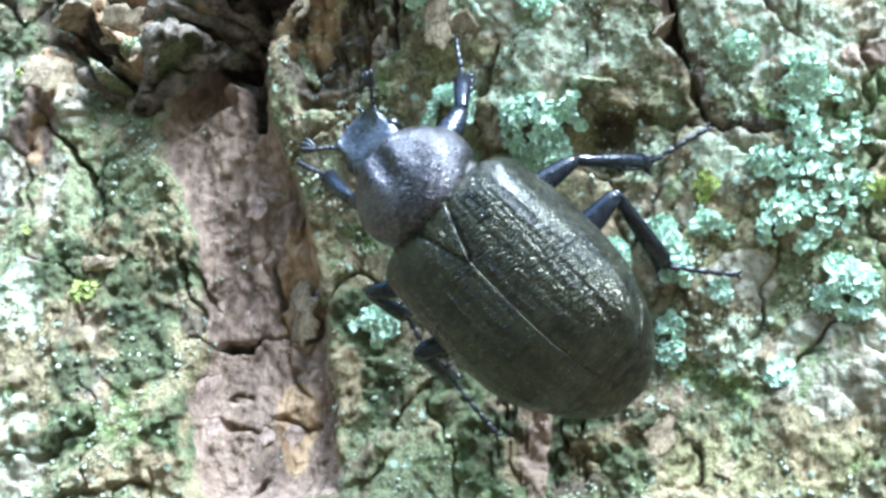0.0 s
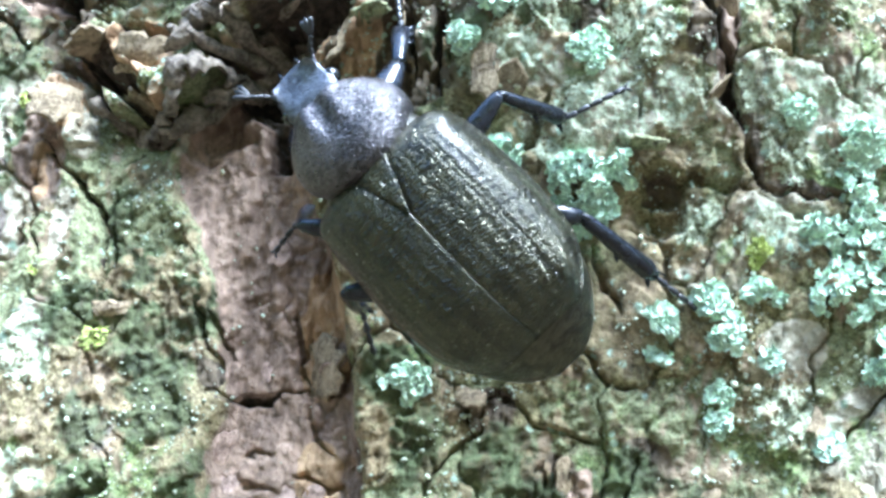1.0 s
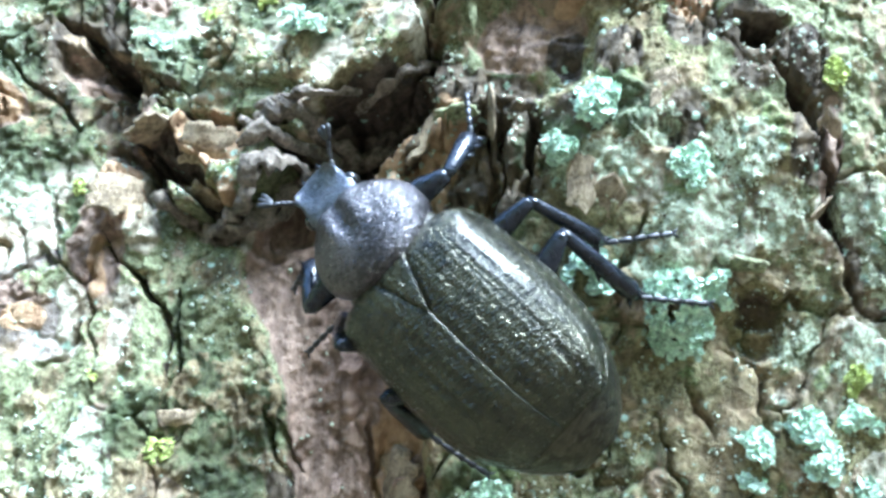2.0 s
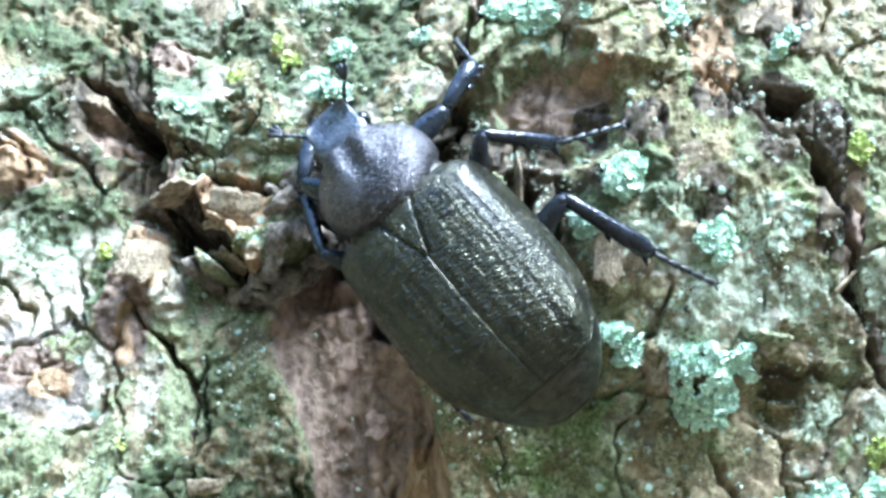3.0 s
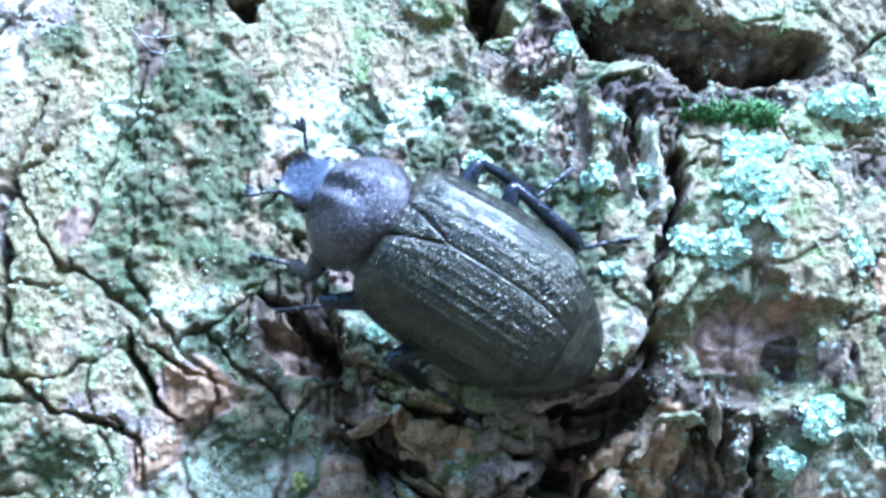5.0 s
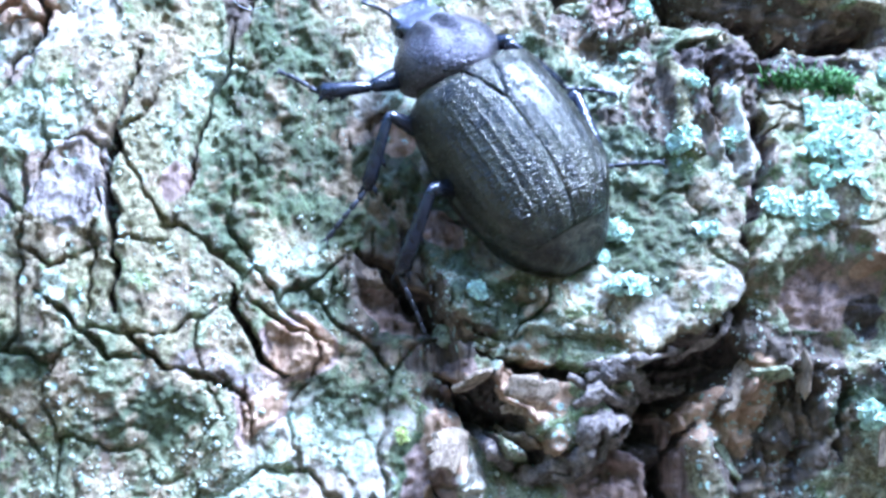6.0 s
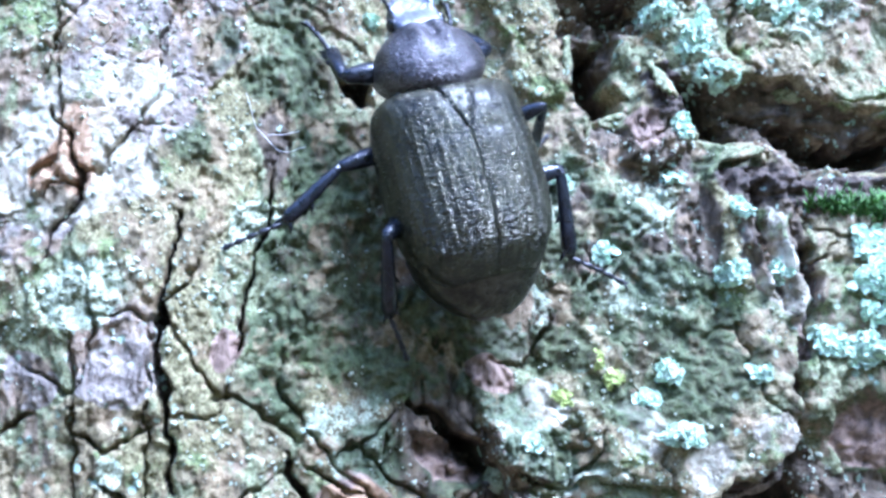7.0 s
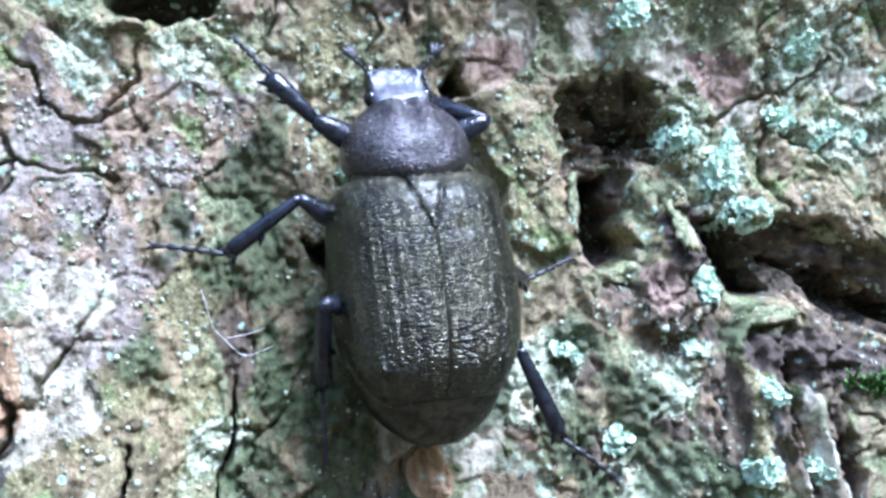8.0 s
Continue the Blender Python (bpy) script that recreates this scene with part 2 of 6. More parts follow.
def cloud(x, z, seed):
    ix, iz = np.floor(x), np.floor(z)
    fx, fz = x - ix, z - iz
    fx, fz = fx * fx * (3 - 2 * fx), fz * fz * (3 - 2 * fz)
    a, b = lattice(ix, iz, seed), lattice(ix + 1, iz, seed)
    c, d = lattice(ix, iz + 1, seed), lattice(ix + 1, iz + 1, seed)
    return (a + (b - a) * fx) * (1 - fz) + (c + (d - c) * fx) * fz - 0.5


def rough(x, z, size, seed, octaves=4, gain=0.5):
    total, amp = 0.0, 1.0
    for k in range(octaves):
        total = total + amp * cloud(x / size + 7.3 * k, z / size - 3.1 * k, seed + k)
        size, amp = size / 2.03, amp * gain
    return total


def cells(x, z, seed):
    """Nearest and second nearest distance of a jittered lattice, and a number for the nearest cell."""
    ix, iz = np.floor(x), np.floor(z)
    f1, f2, who = np.full(x.shape, 9.0), np.full(x.shape, 9.0), np.zeros(x.shape)
    for a in (-1, 0, 1):
        for b in (-1, 0, 1):
            cx, cz = ix + a, iz + b
            d = np.hypot(cx + lattice(cx, cz, seed) - x, cz + lattice(cx, cz, seed + 1) - z)
            near = d < f1
            f2 = np.where(near, f1, np.minimum(f2, d))
            who = np.where(near, lattice(cx, cz, seed + 2), who)
            f1 = np.where(near, d, f1)
    return f1, f2, who


def soft(lo, hi, v):
    t = np.clip((v - lo) / (hi - lo), 0, 1)
    return t * t * (3 - 2 * t)


class Surface:
    """Relief and stains of the bark over a grid."""

    def __init__(self, xs, zs):
        self.xs, self.zs = xs, zs
        self.x, self.z = np.meshgrid(xs, zs)
        x, z = self.x, self.z
        self.wx, self.wz = rough(x, z, 5.0, 11, 4) * 2.2, rough(x, z, 5.0, 23, 4) * 2.2
        self.h = np.zeros_like(x)
        self.stain = {k: np.zeros_like(x) for k in ("red", "ochre", "algae_shade", "pale", "strip", "rot_shade", "plate", "olive", "brown", "mint", "grey")}

    def window(self, x0, x1, z0, z1):
        a, b = np.searchsorted(self.xs, (x0, x1))
        c, d = np.searchsorted(self.zs, (z0, z1))
        return slice(c, d), slice(a, b)

    def groove(self, line, width, depth):
        p = np.array(line)
        w = self.window(p[:, 0].min() - 4 - width, p[:, 0].max() + 4 + width, p[:, 1].min() - 4 - width, p[:, 1].max() + 4 + width)
        x, z = self.x[w] + self.wx[w] * 0.32, self.z[w] + self.wz[w] * 0.32
        x, z = x + rough(x, z, 1.6, 601, 3) * 0.7, z + rough(x, z, 1.6, 611, 3) * 0.7
        best, along, gone = np.full(x.shape, 99.0), np.zeros(x.shape), 0.0
        for (ax, az), (bx, bz) in zip(p[:-1], p[1:]):
            dx, dz = bx - ax, bz - az
            t = np.clip(((x - ax) * dx + (z - az) * dz) / (dx * dx + dz * dz), 0, 1)
            d = np.hypot(x - ax - t * dx, z - az - t * dz)
            length = math.hypot(dx, dz)
            along = np.where(d < best, gone + t * length, along)
            best, gone = np.minimum(best, d), gone + length
        taper = 0.3 + 0.7 * soft(0, 0.22, along / gone) * soft(1, 0.78, along / gone)
        wide = np.maximum(0.40 * width * taper * (0.75 + 1.6 * (rough(x, z, 2.4, 57, 3) + 0.2)), 0.17)
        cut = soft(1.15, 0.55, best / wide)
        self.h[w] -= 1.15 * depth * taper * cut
        # crack floors darkened in colour, painting the shade of each wide crack
        self.stain["rot_shade"][w] = np.maximum(self.stain["rot_shade"][w], cut * soft(0.25, 0.6, width))

    def hollow(self, line, depth, edge=0.7, stain=None, ragged=0.3):
        p = np.array(line)
        w = self.window(p[:, 0].min() - 4, p[:, 0].max() + 4, p[:, 1].min() - 4, p[:, 1].max() + 4)
        k = 0.4 + ragged
        x, z = self.x[w] + self.wx[w] * k, self.z[w] + self.wz[w] * k
        best, inside = np.full(x.shape, 99.0), np.zeros(x.shape, bool)
        for (ax, az), (bx, bz) in zip(p, np.roll(p, -1, 0)):
            dx, dz = bx - ax, bz - az
            t = np.clip(((x - ax) * dx + (z - az) * dz) / (dx * dx + dz * dz), 0, 1)
            best = np.minimum(best, np.hypot(x - ax - t * dx, z - az - t * dz))
            if abs(dz) > 1e-6:
                inside ^= ((az > z) != (bz > z)) & (x < ax + (z - az) / dz * dx)
        d = np.where(inside, best, -best)
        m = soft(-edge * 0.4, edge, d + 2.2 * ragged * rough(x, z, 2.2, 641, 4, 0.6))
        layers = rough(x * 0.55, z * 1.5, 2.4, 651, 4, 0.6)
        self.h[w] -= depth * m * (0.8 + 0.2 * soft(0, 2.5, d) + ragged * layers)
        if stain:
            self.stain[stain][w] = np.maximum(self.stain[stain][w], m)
        return w, m

    def shelf(self, line, up, under, reach):
        """A plate that ends in a ragged lip: raised to the left of the line, sunk to its right."""
        p = np.array(line)
        w = self.window(p[:, 0].min() - 2 * reach, p[:, 0].max() + 2 * reach, p[:, 1].min() - 2 * reach, p[:, 1].max() + 2 * reach)
        x, z = self.x[w] + self.wx[w] * 0.5, self.z[w] + self.wz[w] * 0.5
        best, side = np.full(x.shape, 99.0), np.zeros(x.shape)
        for (ax, az), (bx, bz) in zip(p[:-1], p[1:]):
            dx, dz = bx - ax, bz - az
            t = np.clip(((x - ax) * dx + (z - az) * dz) / (dx * dx + dz * dz), 0, 1)
            d = np.hypot(x - ax - t * dx, z - az - t * dz)
            near = d < best
            side = np.where(near, np.sign(dx * (z - az) - dz * (x - ax)), side)
            best = np.where(near, d, best)
        d = best * side
        step = soft(-0.15, 0.35, d)
        self.h[w] += up * step * np.exp(-(best / reach) ** 2) - under * (1 - step) * np.exp(-(best / 2.6) ** 2)

    def spot(self, name, rows, lift=0.0):
        for cx, cz, rx, rz in rows:
            w = self.window(cx - 2.2 * rx, cx + 2.2 * rx, cz - 2.2 * rz, cz + 2.2 * rz)
            x, z = self.x[w] + self.wx[w] * 0.8, self.z[w] + self.wz[w] * 0.8
            m = soft(1.35, 0.65, np.hypot((x - cx) / rx, (z - cz) / rz))
            self.stain[name][w] = np.maximum(self.stain[name][w], m)
            self.h[w] += lift * m

    def at(self, x, z):
        """Depth and normal at a place, in millimetres."""
        def depth(px, pz):
            i = int(np.clip(np.searchsorted(self.xs, px) - 1, 0, len(self.xs) - 2))
            k = int(np.clip(np.searchsorted(self.zs, pz) - 1, 0, len(self.zs) - 2))
            u = (px - self.xs[i]) / (self.xs[i + 1] - self.xs[i])
            v = (pz - self.zs[k]) / (self.zs[k + 1] - self.zs[k])
            h = self.h
            top = (h[k, i] * (1 - u) + h[k, i + 1] * u) * (1 - v) + (h[k + 1, i] * (1 - u) + h[k + 1, i + 1] * u) * v
            return R_TRUNK - math.sqrt(R_TRUNK ** 2 - px * px) - top
        e = 0.5
        y = depth(x, z)
        nx, nz = (depth(x + e, z) - depth(x - e, z)) / (2 * e), (depth(x, z + e) - depth(x, z - e)) / (2 * e)
        return y, Vector((nx, -1, nz)).normalized()


STEP = 0.17
XS = np.concatenate([np.linspace(-349, -70, 26)[:-1], np.linspace(-70, -56, 20)[:-1], np.arange(-56, 62, STEP), np.linspace(62, 74, 18)[1:], np.linspace(74, 349, 26)[1:]])
ZS = np.concatenate([np.linspace(-252, -56, 34)[:-1], np.linspace(-56, -46, 14)[:-1], np.arange(-46, 60, STEP), np.linspace(60, 70, 14)[1:], np.linspace(70, 900, 60)[1:], np.linspace(900, 3600, 28)[1:]])
bark = Surface(XS, ZS)
BUMPS = ((-42, -28, 0.7), (-42, -8, 3.1), (-42, 12, 4.6), (-42, 32, 1.5), (-42, 50, 0.2), (-14, -28, 1.5), (-14, -8, -2.6), (-14, 12, -1.8), (-14, 32, -3.9), (-14, 50, -4.2), (14, -28, -5.5), (14, -8, 2.7), (14, 12, 3.9), (14, 32, -2.2), (14, 50, -5.4), (42, -28, -1.9), (42, -8, 3.3), (42, 12, 3.1), (42, 32, 2.0), (42, 50, 0.1),)
LIP = ((-12.4, 3.0), (-11.0, -2.0), (-7.6, -7.6), (-4.6, -8.0), (-1.5, -6.0), (1.2, -3.0), (4.4, -0.8), (7.6, 2.6), (10.2, 6.0))
STRIP = ((-2.8, -11.4), (-0.8, -16.2), (1.5, -21.7), (2.6, -28.4), (2.0, -33.7), (3.9, -40.6), (14.8, -40.0), (13.2, -30.1), (12.0, -23.6), (9.7, -16.4), (7.9, -10.9), (7.6, -5.2), (6.5, -1.8), (3.0, -2.6), (-0.5, -5.5), (-2.2, -8.6))


def shape_bark():
    s = bark
    x, z = s.x, s.z
    # broad swells and sinks
    for bx, bz, up in BUMPS:
        s.h += up * np.exp(-((x - bx) ** 2 + (z - bz) ** 2) / 450.0)
    broad = s.h.copy()
    # strip of bare inner bark below the ledge
    w, m = s.hollow(STRIP, 2.6, 0.9, "strip", 0.06)
    keep = np.zeros_like(x)
    keep[w] = m
    s.shelf(LIP, 2.4, 1.6, 6.0)
    # where growths and kinds of bark lie, and patches of painted shade and light
    s.spot("mint", ((-10.2, -36.2, 2.9, 3.7), (-10.9, -25.4, 2.1, 2.5), (29.1, -8.4, 2.9, 3.3), (49.2, -6.1, 4.6, 2.5), (43.1, -27.6, 2.9, 2.5), (-5.4, 2.5, 3.7, 1.7), (-10.9, -27.1, 2.1, 2.1), (-14, -10.6, 2.1, 2.1), (25.5, -0.5, 3.7, 2.5), (23.4, -4.7, 3.7, 2.5), (30.7, -8.9, 2.5, 2.9), (43.1, -9.6, 2.5, 3.7),))
    s.spot("mint", ((41.8, -15.8, 2.9, 2.1), (-23.4, 4.3, 2.5, 5.0), (-20.2, -7.4, 3.7, 2.9), (-11, 7.6, 2.9, 2.5), (-10.6, 17, 2.9, 3.3), (-0.2, 17.6, 5.0, 2.5), (-32.2, 22.6, 2.5, 2.5), (-26.6, 6.5, 2.0, 1.5), (-21.6, -6.4, 3.3, 2.5), (-26.5, -10.2, 2.5, 2.5),))
    s.spot("mint", ((-9.8, 24.5, 4.6, 3.7), (-15.8, 23.4, 3.3, 4.2), (-7.2, 27, 2.9, 2.5), (-10.7, 5, 2.5, 2.1), (0.7, 25, 3.3, 3.3), (-43.5, 16.5, 4.2, 2.5), (-46.9, -2.5, 2.1, 2.5),))
    s.spot("mint", ((-42.1, 3.2, 1.7, 1.2), (-40.4, 48.6, 2.9, 2.9), (-33.7, 49.1, 2.5, 2.9), (0.4, 50.7, 3.7, 2.9), (6.5, 39.7, 3.7, 2.9), (3.6, 44.1, 2.5, 2.5), (15, 50.3, 4.2, 3.3), (16.1, 43.1, 3.3, 2.9), ))
    s.spot("olive", ((33.1, -14.4, 2.1, 1.7), (39.2, -36.5, 3.3, 2.5), (38.8, -18.3, 3.3, 2.5), (47.6, -36.5, 4.6, 2.1), (33, -18, 2.7, 5.4), (28.5, -18.6, 2.1, 2.5), (26.1, -6.8, 4.6, 3.7), (34.3, -5.4, 2.5, 3.3), (42.7, -20.8, 3.7, 2.9), (23.2, -28.7, 2.9, 2.1), (31.6, -20.3, 3.7, 5.0), (31.4, -2.5, 3.7, 3.7),))
    s.spot("olive", ((22.6, -5.6, 2.9, 2.1), (26.5, -19, 1.7, 3.3), (22, 13.8, 2.9, 2.5), (24.9, 5.3, 2.5, 3.7), (27.6, -8.2, 5.4, 2.9), (34.5, -12.6, 2.5, 2.5), (22.5, -7.4, 2.5, 5.0), (-12, -6.3, 2.1, 2.1), (-21.1, 19, 2.9, 1.2), (21.3, 15.2, 2.5, 3.7), (23.9, 8, 2.1, 5.4), (23.2, -6.3, 4.6, 3.3),))
    s.spot("olive", ((27.9, 1.7, 2.9, 4.6), (-11.1, -6.5, 2.3, 2.5), (7.8, -6.4, 1.7, 4.2), (9.1, 21.1, 1.7, 3.7), (-29, 23.4, 2.1, 1.7), (-36.6, 21.6, 2.5, 5.4), (-17.4, 32.7, 1.7, 2.5), (-35.5, 8.6, 2.5, 5.0), (-38.8, 24, 2.9, 2.9), (-35.7, 9.5, 1.5, 5.0), (-35.2, 1.1, 2.1, 2.5), (-25.8, 7, 2.9, 2.5),))
    s.spot("olive", ((-39.3, 4.2, 1.7, 2.1), (-46, 1.9, 2.5, 2.1), (-41.9, -5.2, 2.9, 2.5), (-20.1, 1.2, 2.9, 3.7), (-11.4, 8, 2.5, 2.5), (-37.1, 17.9, 2.5, 2.1), (-23.4, -7.2, 2.5, 1.7), (-11.8, -5.6, 2.9, 1.7), (-41.3, 22.4, 2.9, 2.9), (-35.1, 35.8, 2.1, 3.7), (-36, 12.4, 1.9, 5.0), (-24.9, 6.5, 2.9, 2.9),))
    s.spot("olive", ((-24.6, 49.6, 2.1, 4.2), (-22.2, 42.3, 1.7, 1.7), (-39.3, 25.4, 3.7, 3.7), (-41, 21.3, 3.7, 2.1), (-11.7, 45.4, 2.9, 3.3), (-7.8, 39.8, 2.5, 3.3), (-35, 27.3, 2.5, 3.7), (-33.5, 32.5, 2.5, 2.9), (10, 22.4, 1.2, 3.7), (-17.2, 18.6, 2.5, 1.7),))
    s.spot("grey", ((-41.9, 12.1, 3.1, 3.7), (-30.9, -1.6, 2.9, 1.5), (-25.3, -4.7, 2.5, 2.1), (-48.1, 23.4, 4.2, 4.2), (-47.5, 9.8, 1.7, 2.5), (-25.5, -3.9, 3.7, 2.5), (-18.6, -10.4, 2.5, 2.5), (-5.4, 19.5, 1.7, 1.2), (-13.2, -12.4, 1.7, 2.9), (-18.1, -17, 3.7, 2.5), (-21.4, -12.3, 2.1, 2.1), (-5.4, -30.1, 1.7, 3.3),))
    s.spot("grey", ((-13.9, -12.9, 1.9, 1.7), (-10.4, -24.4, 1.7, 2.5), (50, -29, 3.3, 2.5), (48.4, -4.9, 3.7, 1.7), (-41.6, 12.3, 3.3, 3.7), (-41, 34.3, 4.6, 5.0), (-42.9, 41.7, 3.7, 5.4), (-38.6, 37.9, 5.4, 5.4), (-41.1, 32.7, 5.4, 5.0), (-34.9, 43.7, 4.6, 4.2), (-43.5, 29.2, 2.5, 4.2), (-11.3, 50.1, 2.1, 2.5),))
    s.spot("grey", ((-41.5, 47.4, 3.7, 3.3), (-31.1, 43, 2.1, 3.7), (-4.8, 18.4, 1.0, 1.5), (11.4, 17.9, 1.2, 5.4), (9, 21.3, 1.0, 4.2),))
    s.spot("algae_shade", ((-4.1, -20.9, 2.5, 3.7), (-2.1, -26.7, 2.5, 3.3), (-0, -22.2, 1.2, 2.5), (-6.2, -31.1, 2.1, 2.9), (-2.6, -29.1, 1.7, 2.5), (-20, -2.3, 2.9, 4.6), (-24.2, 13.5, 3.7, 3.7), (-16.9, -2.7, 2.1, 2.5), (-17.9, 11.5, 2.5, 2.9), (-25.8, 16.8, 3.7, 7.5), (-19.9, 11.3, 2.1, 2.5), (-30, 13.4, 2.1, 2.1),))
    s.spot("algae_shade", ((-14.7, 11.9, 2.5, 1.7), (-26.5, 18.3, 4.6, 5.4), (-22, 12.1, 3.7, 2.5), (-26.1, 15.8, 5.0, 6.2), (-23.5, 21.6, 2.9, 3.3), (-45, -1.3, 4.6, 1.7), (-34.8, -5.8, 3.7, 2.5), (-19.5, 11.3, 2.9, 2.5), (6.3, 12.8, 2.1, 3.7), (-29.8, 8.8, 2.1, 2.5), (-25.9, 17, 3.3, 5.4), (-26.8, 23.3, 2.5, 3.3),))
    s.spot("algae_shade", ((-36.5, 28.1, 2.1, 2.1), (2.9, 11.8, 2.5, 3.7), (-28.5, 35.1, 2.9, 5.0), (-26.8, 25.3, 2.9, 6.6), (-31.3, 33.9, 2.1, 2.1), (-35, 37.1, 1.7, 2.5), (-15.3, 50.8, 1.2, 1.7), (-28, 42.6, 1.7, 3.7), (-1, 20.1, 2.5, 2.1),))
    s.spot("brown", ((-10.9, 3.4, 2.1, 1.7), (15.6, -5, 2.5, 3.3), (28.5, -0.4, 2.1, 2.5), (15.9, -4.6, 2.1, 2.9), (33.6, 4.2, 1.7, 2.5), (-16.4, 5.3, 1.7, 1.7), (37.4, -1, 1.7, 3.7), (11.7, -5.4, 2.5, 3.7), (19.1, -3.5, 1.7, 2.9), (-16.5, 5, 2.5, 1.7), (-13.2, 0.6, 2.5, 1.7),))
    s.spot("brown", ((13.6, -0.7, 2.5, 3.7), (8.4, -1.7, 1.7, 3.3), (-0.9, 44.2, 3.3, 3.3), (9.1, 33.1, 4.6, 2.5), (2.2, 32.3, 2.1, 2.5), (-30.6, 29.3, 1.2, 3.7), (-18.8, 52.7, 2.1, 1.7), (-18.1, 4.7, 2.9, 2.5),))
    s.spot("brown", ((5.0, -6.5, 2.2, 4.0), (9.9, -1.6, 3.0, 2.4), (13.5, -1.5, 2.6, 2.6), (11.7, -5.4, 2.6, 4.0), (-12, -3.1, 2.0, 1.6), (16.6, -1.7, 2.0, 2.6), (17.6, -5.1, 1.8, 2.6), (-19.3, 4.8, 2.6, 3.6), (-13.3, 2.4, 3.0, 2.0), (-16.6, 8.7, 3.4, 2.6), (-7.8, -3.0, 2.6, 2.6), (11.3, 1.8, 2.2, 3.0)))
    s.spot("algae_shade", ((-13.3, 10.3, 3.0, 2.6), (-22.3, 11.0, 3.4, 3.4), (-17.6, 13.4, 3.6, 3.4), (-3.0, 8.8, 3.0, 2.4), (3.0, 8.0, 3.0, 3.6), (-7.0, 13.0, 3.0, 2.4)))
    s.spot("brown", ((0.5, 22.0, 2.6, 3.0), (5.0, 22.5, 1.6, 4.0), (-1.5, 30.5, 2.2, 1.8), (4.0, 28.5, 2.6, 1.6), (9.6, 23.0, 0.9, 5.0), (13.0, 20.0, 1.0, 4.0), (12.6, 24.8, 2.4, 1.2), (-9.5, 22.0, 1.8, 2.4)))
    s.spot("algae_shade", ((-2.0, 24.0, 3.0, 2.4), (3.0, 18.5, 3.0, 2.6), (7.6, 28.0, 3.0, 2.2), (-5.0, 17.0, 3.0, 2.2), (1.0, 14.0, 3.4, 2.4)))
    s.spot("algae_shade", ((31.2, -35.5, 4.2, 2.5), (15.2, -26.1, 2.1, 2.5), (17.3, -31.6, 2.5, 3.3), (36.4, -34.2, 2.5, 1.7), (27.2, -37.3, 3.3, 1.7), (-14.3, -9.3, 2.1, 2.9), (-8, -23.4, 2.5, 3.3), (-5.8, -16.1, 1.5, 2.5), (-27.7, 20.5, 3.7, 3.7), (-23.3, 14.2, 2.5, 2.5), (-30.4, 39.8, 1.7, 2.5), (-22.9, 20.3, 2.1, 2.5)))
    s.spot("brown", ((27.1, -35.6, 2.1, 2.5), (34.4, -31.8, 2.1, 1.7), (27.8, 20.1, 2.5, 1.5), (33.9, 21.4, 1.7, 2.5), (26, 28.5, 3.3, 1.0), (32.8, 6.6, 2.1, 2.1), (33.7, 12.7, 1.7, 2.1), (14.9, 1.8, 2.1, 2.9), (0.2, 29.8, 1.7, 1.7), (14, 29.6, 2.9, 2.1), (-18.4, 19.5, 2.5, 1.7)))
    # includes sunlit white bark whose light is painted in as pale
    s.spot("pale", ((49.2, -6.1, 3.3, 1.9), (44.4, -5.2, 2.9, 1.5), (2.2, 49.8, 2.1, 2.1), (-16.6, 25.6, 2.5, 2.5), (-16.8, 17.3, 1.0, 2.5), (-11.1, 17, 2.1, 2.9)))
    s.spot("mint", ((0.4, 50.7, 3.7, 2.5), (12.8, 48.5, 3.7, 2.5), (41.2, -5.7, 3.3, 2.1), (31.1, -6.5, 2.5, 2.5)))
    s.spot("pale", ((30.7, -8.9, 2.9, 2.5), (25.3, -5, 3.7, 1.9), (42.1, -14.7, 2.9, 2.1), (34.7, -6.5, 1.7, 2.1), (38.2, -18.2, 2.1, 1.7), (43.5, -22.9, 2.5, 2.1), (27.3, -4.8, 2.1, 1.7), (16.4, 48.9, 2.9, 2.1)))
    s.spot("mint", ((32.4, -2.5, 3.3, 2.5), (43.8, -6.2, 2.5, 2.5), (36.6, -15, 2.1, 1.7), (7.5, 47.4, 2.9, 1.7), (18.3, 44.3, 3.3, 2.1)))
    # includes the shadow beside the beetle, painted as dark green and brown
    s.spot("algae_shade", ((-23.4, 23.1, 3.3, 5.4), (-18.2, 15.1, 3.7, 3.3), (-27, 17.3, 2.5, 3.7), (29.9, 19.6, 2.1, 1.7)))
    s.spot("brown", ((27.3, 12.2, 2.5, 1.2), (31.9, 18.7, 2.1, 1.7), (29.1, 7.1, 1.7, 2.5), (-20.8, 18.7, 1.7, 2.5), (36.1, 4.1, 2.1, 2.5), (10.1, 27.2, 3.3, 1.7)))
    s.spot("algae_shade", ((-11.6, 9.1, 3.3, 2.5), (-7.2, 4.6, 3.7, 2.1), (-0.3, 13.7, 3.3, 2.5)))
    s.spot("brown", ((-15.2, 11.8, 2.5, 2.1), (-13.5, 4.6, 2.5, 2.1)))
    # dark green and brown bark, with the beetle's shade painted in below it
    s.spot("algae_shade", ((23.4, -31.9, 2.5, 2.5), (26.3, -36.1, 2.9, 2.9), (29.6, -35.6, 2.5, 2.5), (33.6, -33.4, 2.5, 2.5), (35.7, -36.6, 2.1, 2.1), (-4.7, -24.2, 2.5, 2.5), (-0.4, -21.7, 2.5, 2.5), (-1.5, -30.8, 2.3, 2.3), (-6.3, -35.5, 2.3, 2.3), (2.2, -35.4, 2.3, 2.3)))
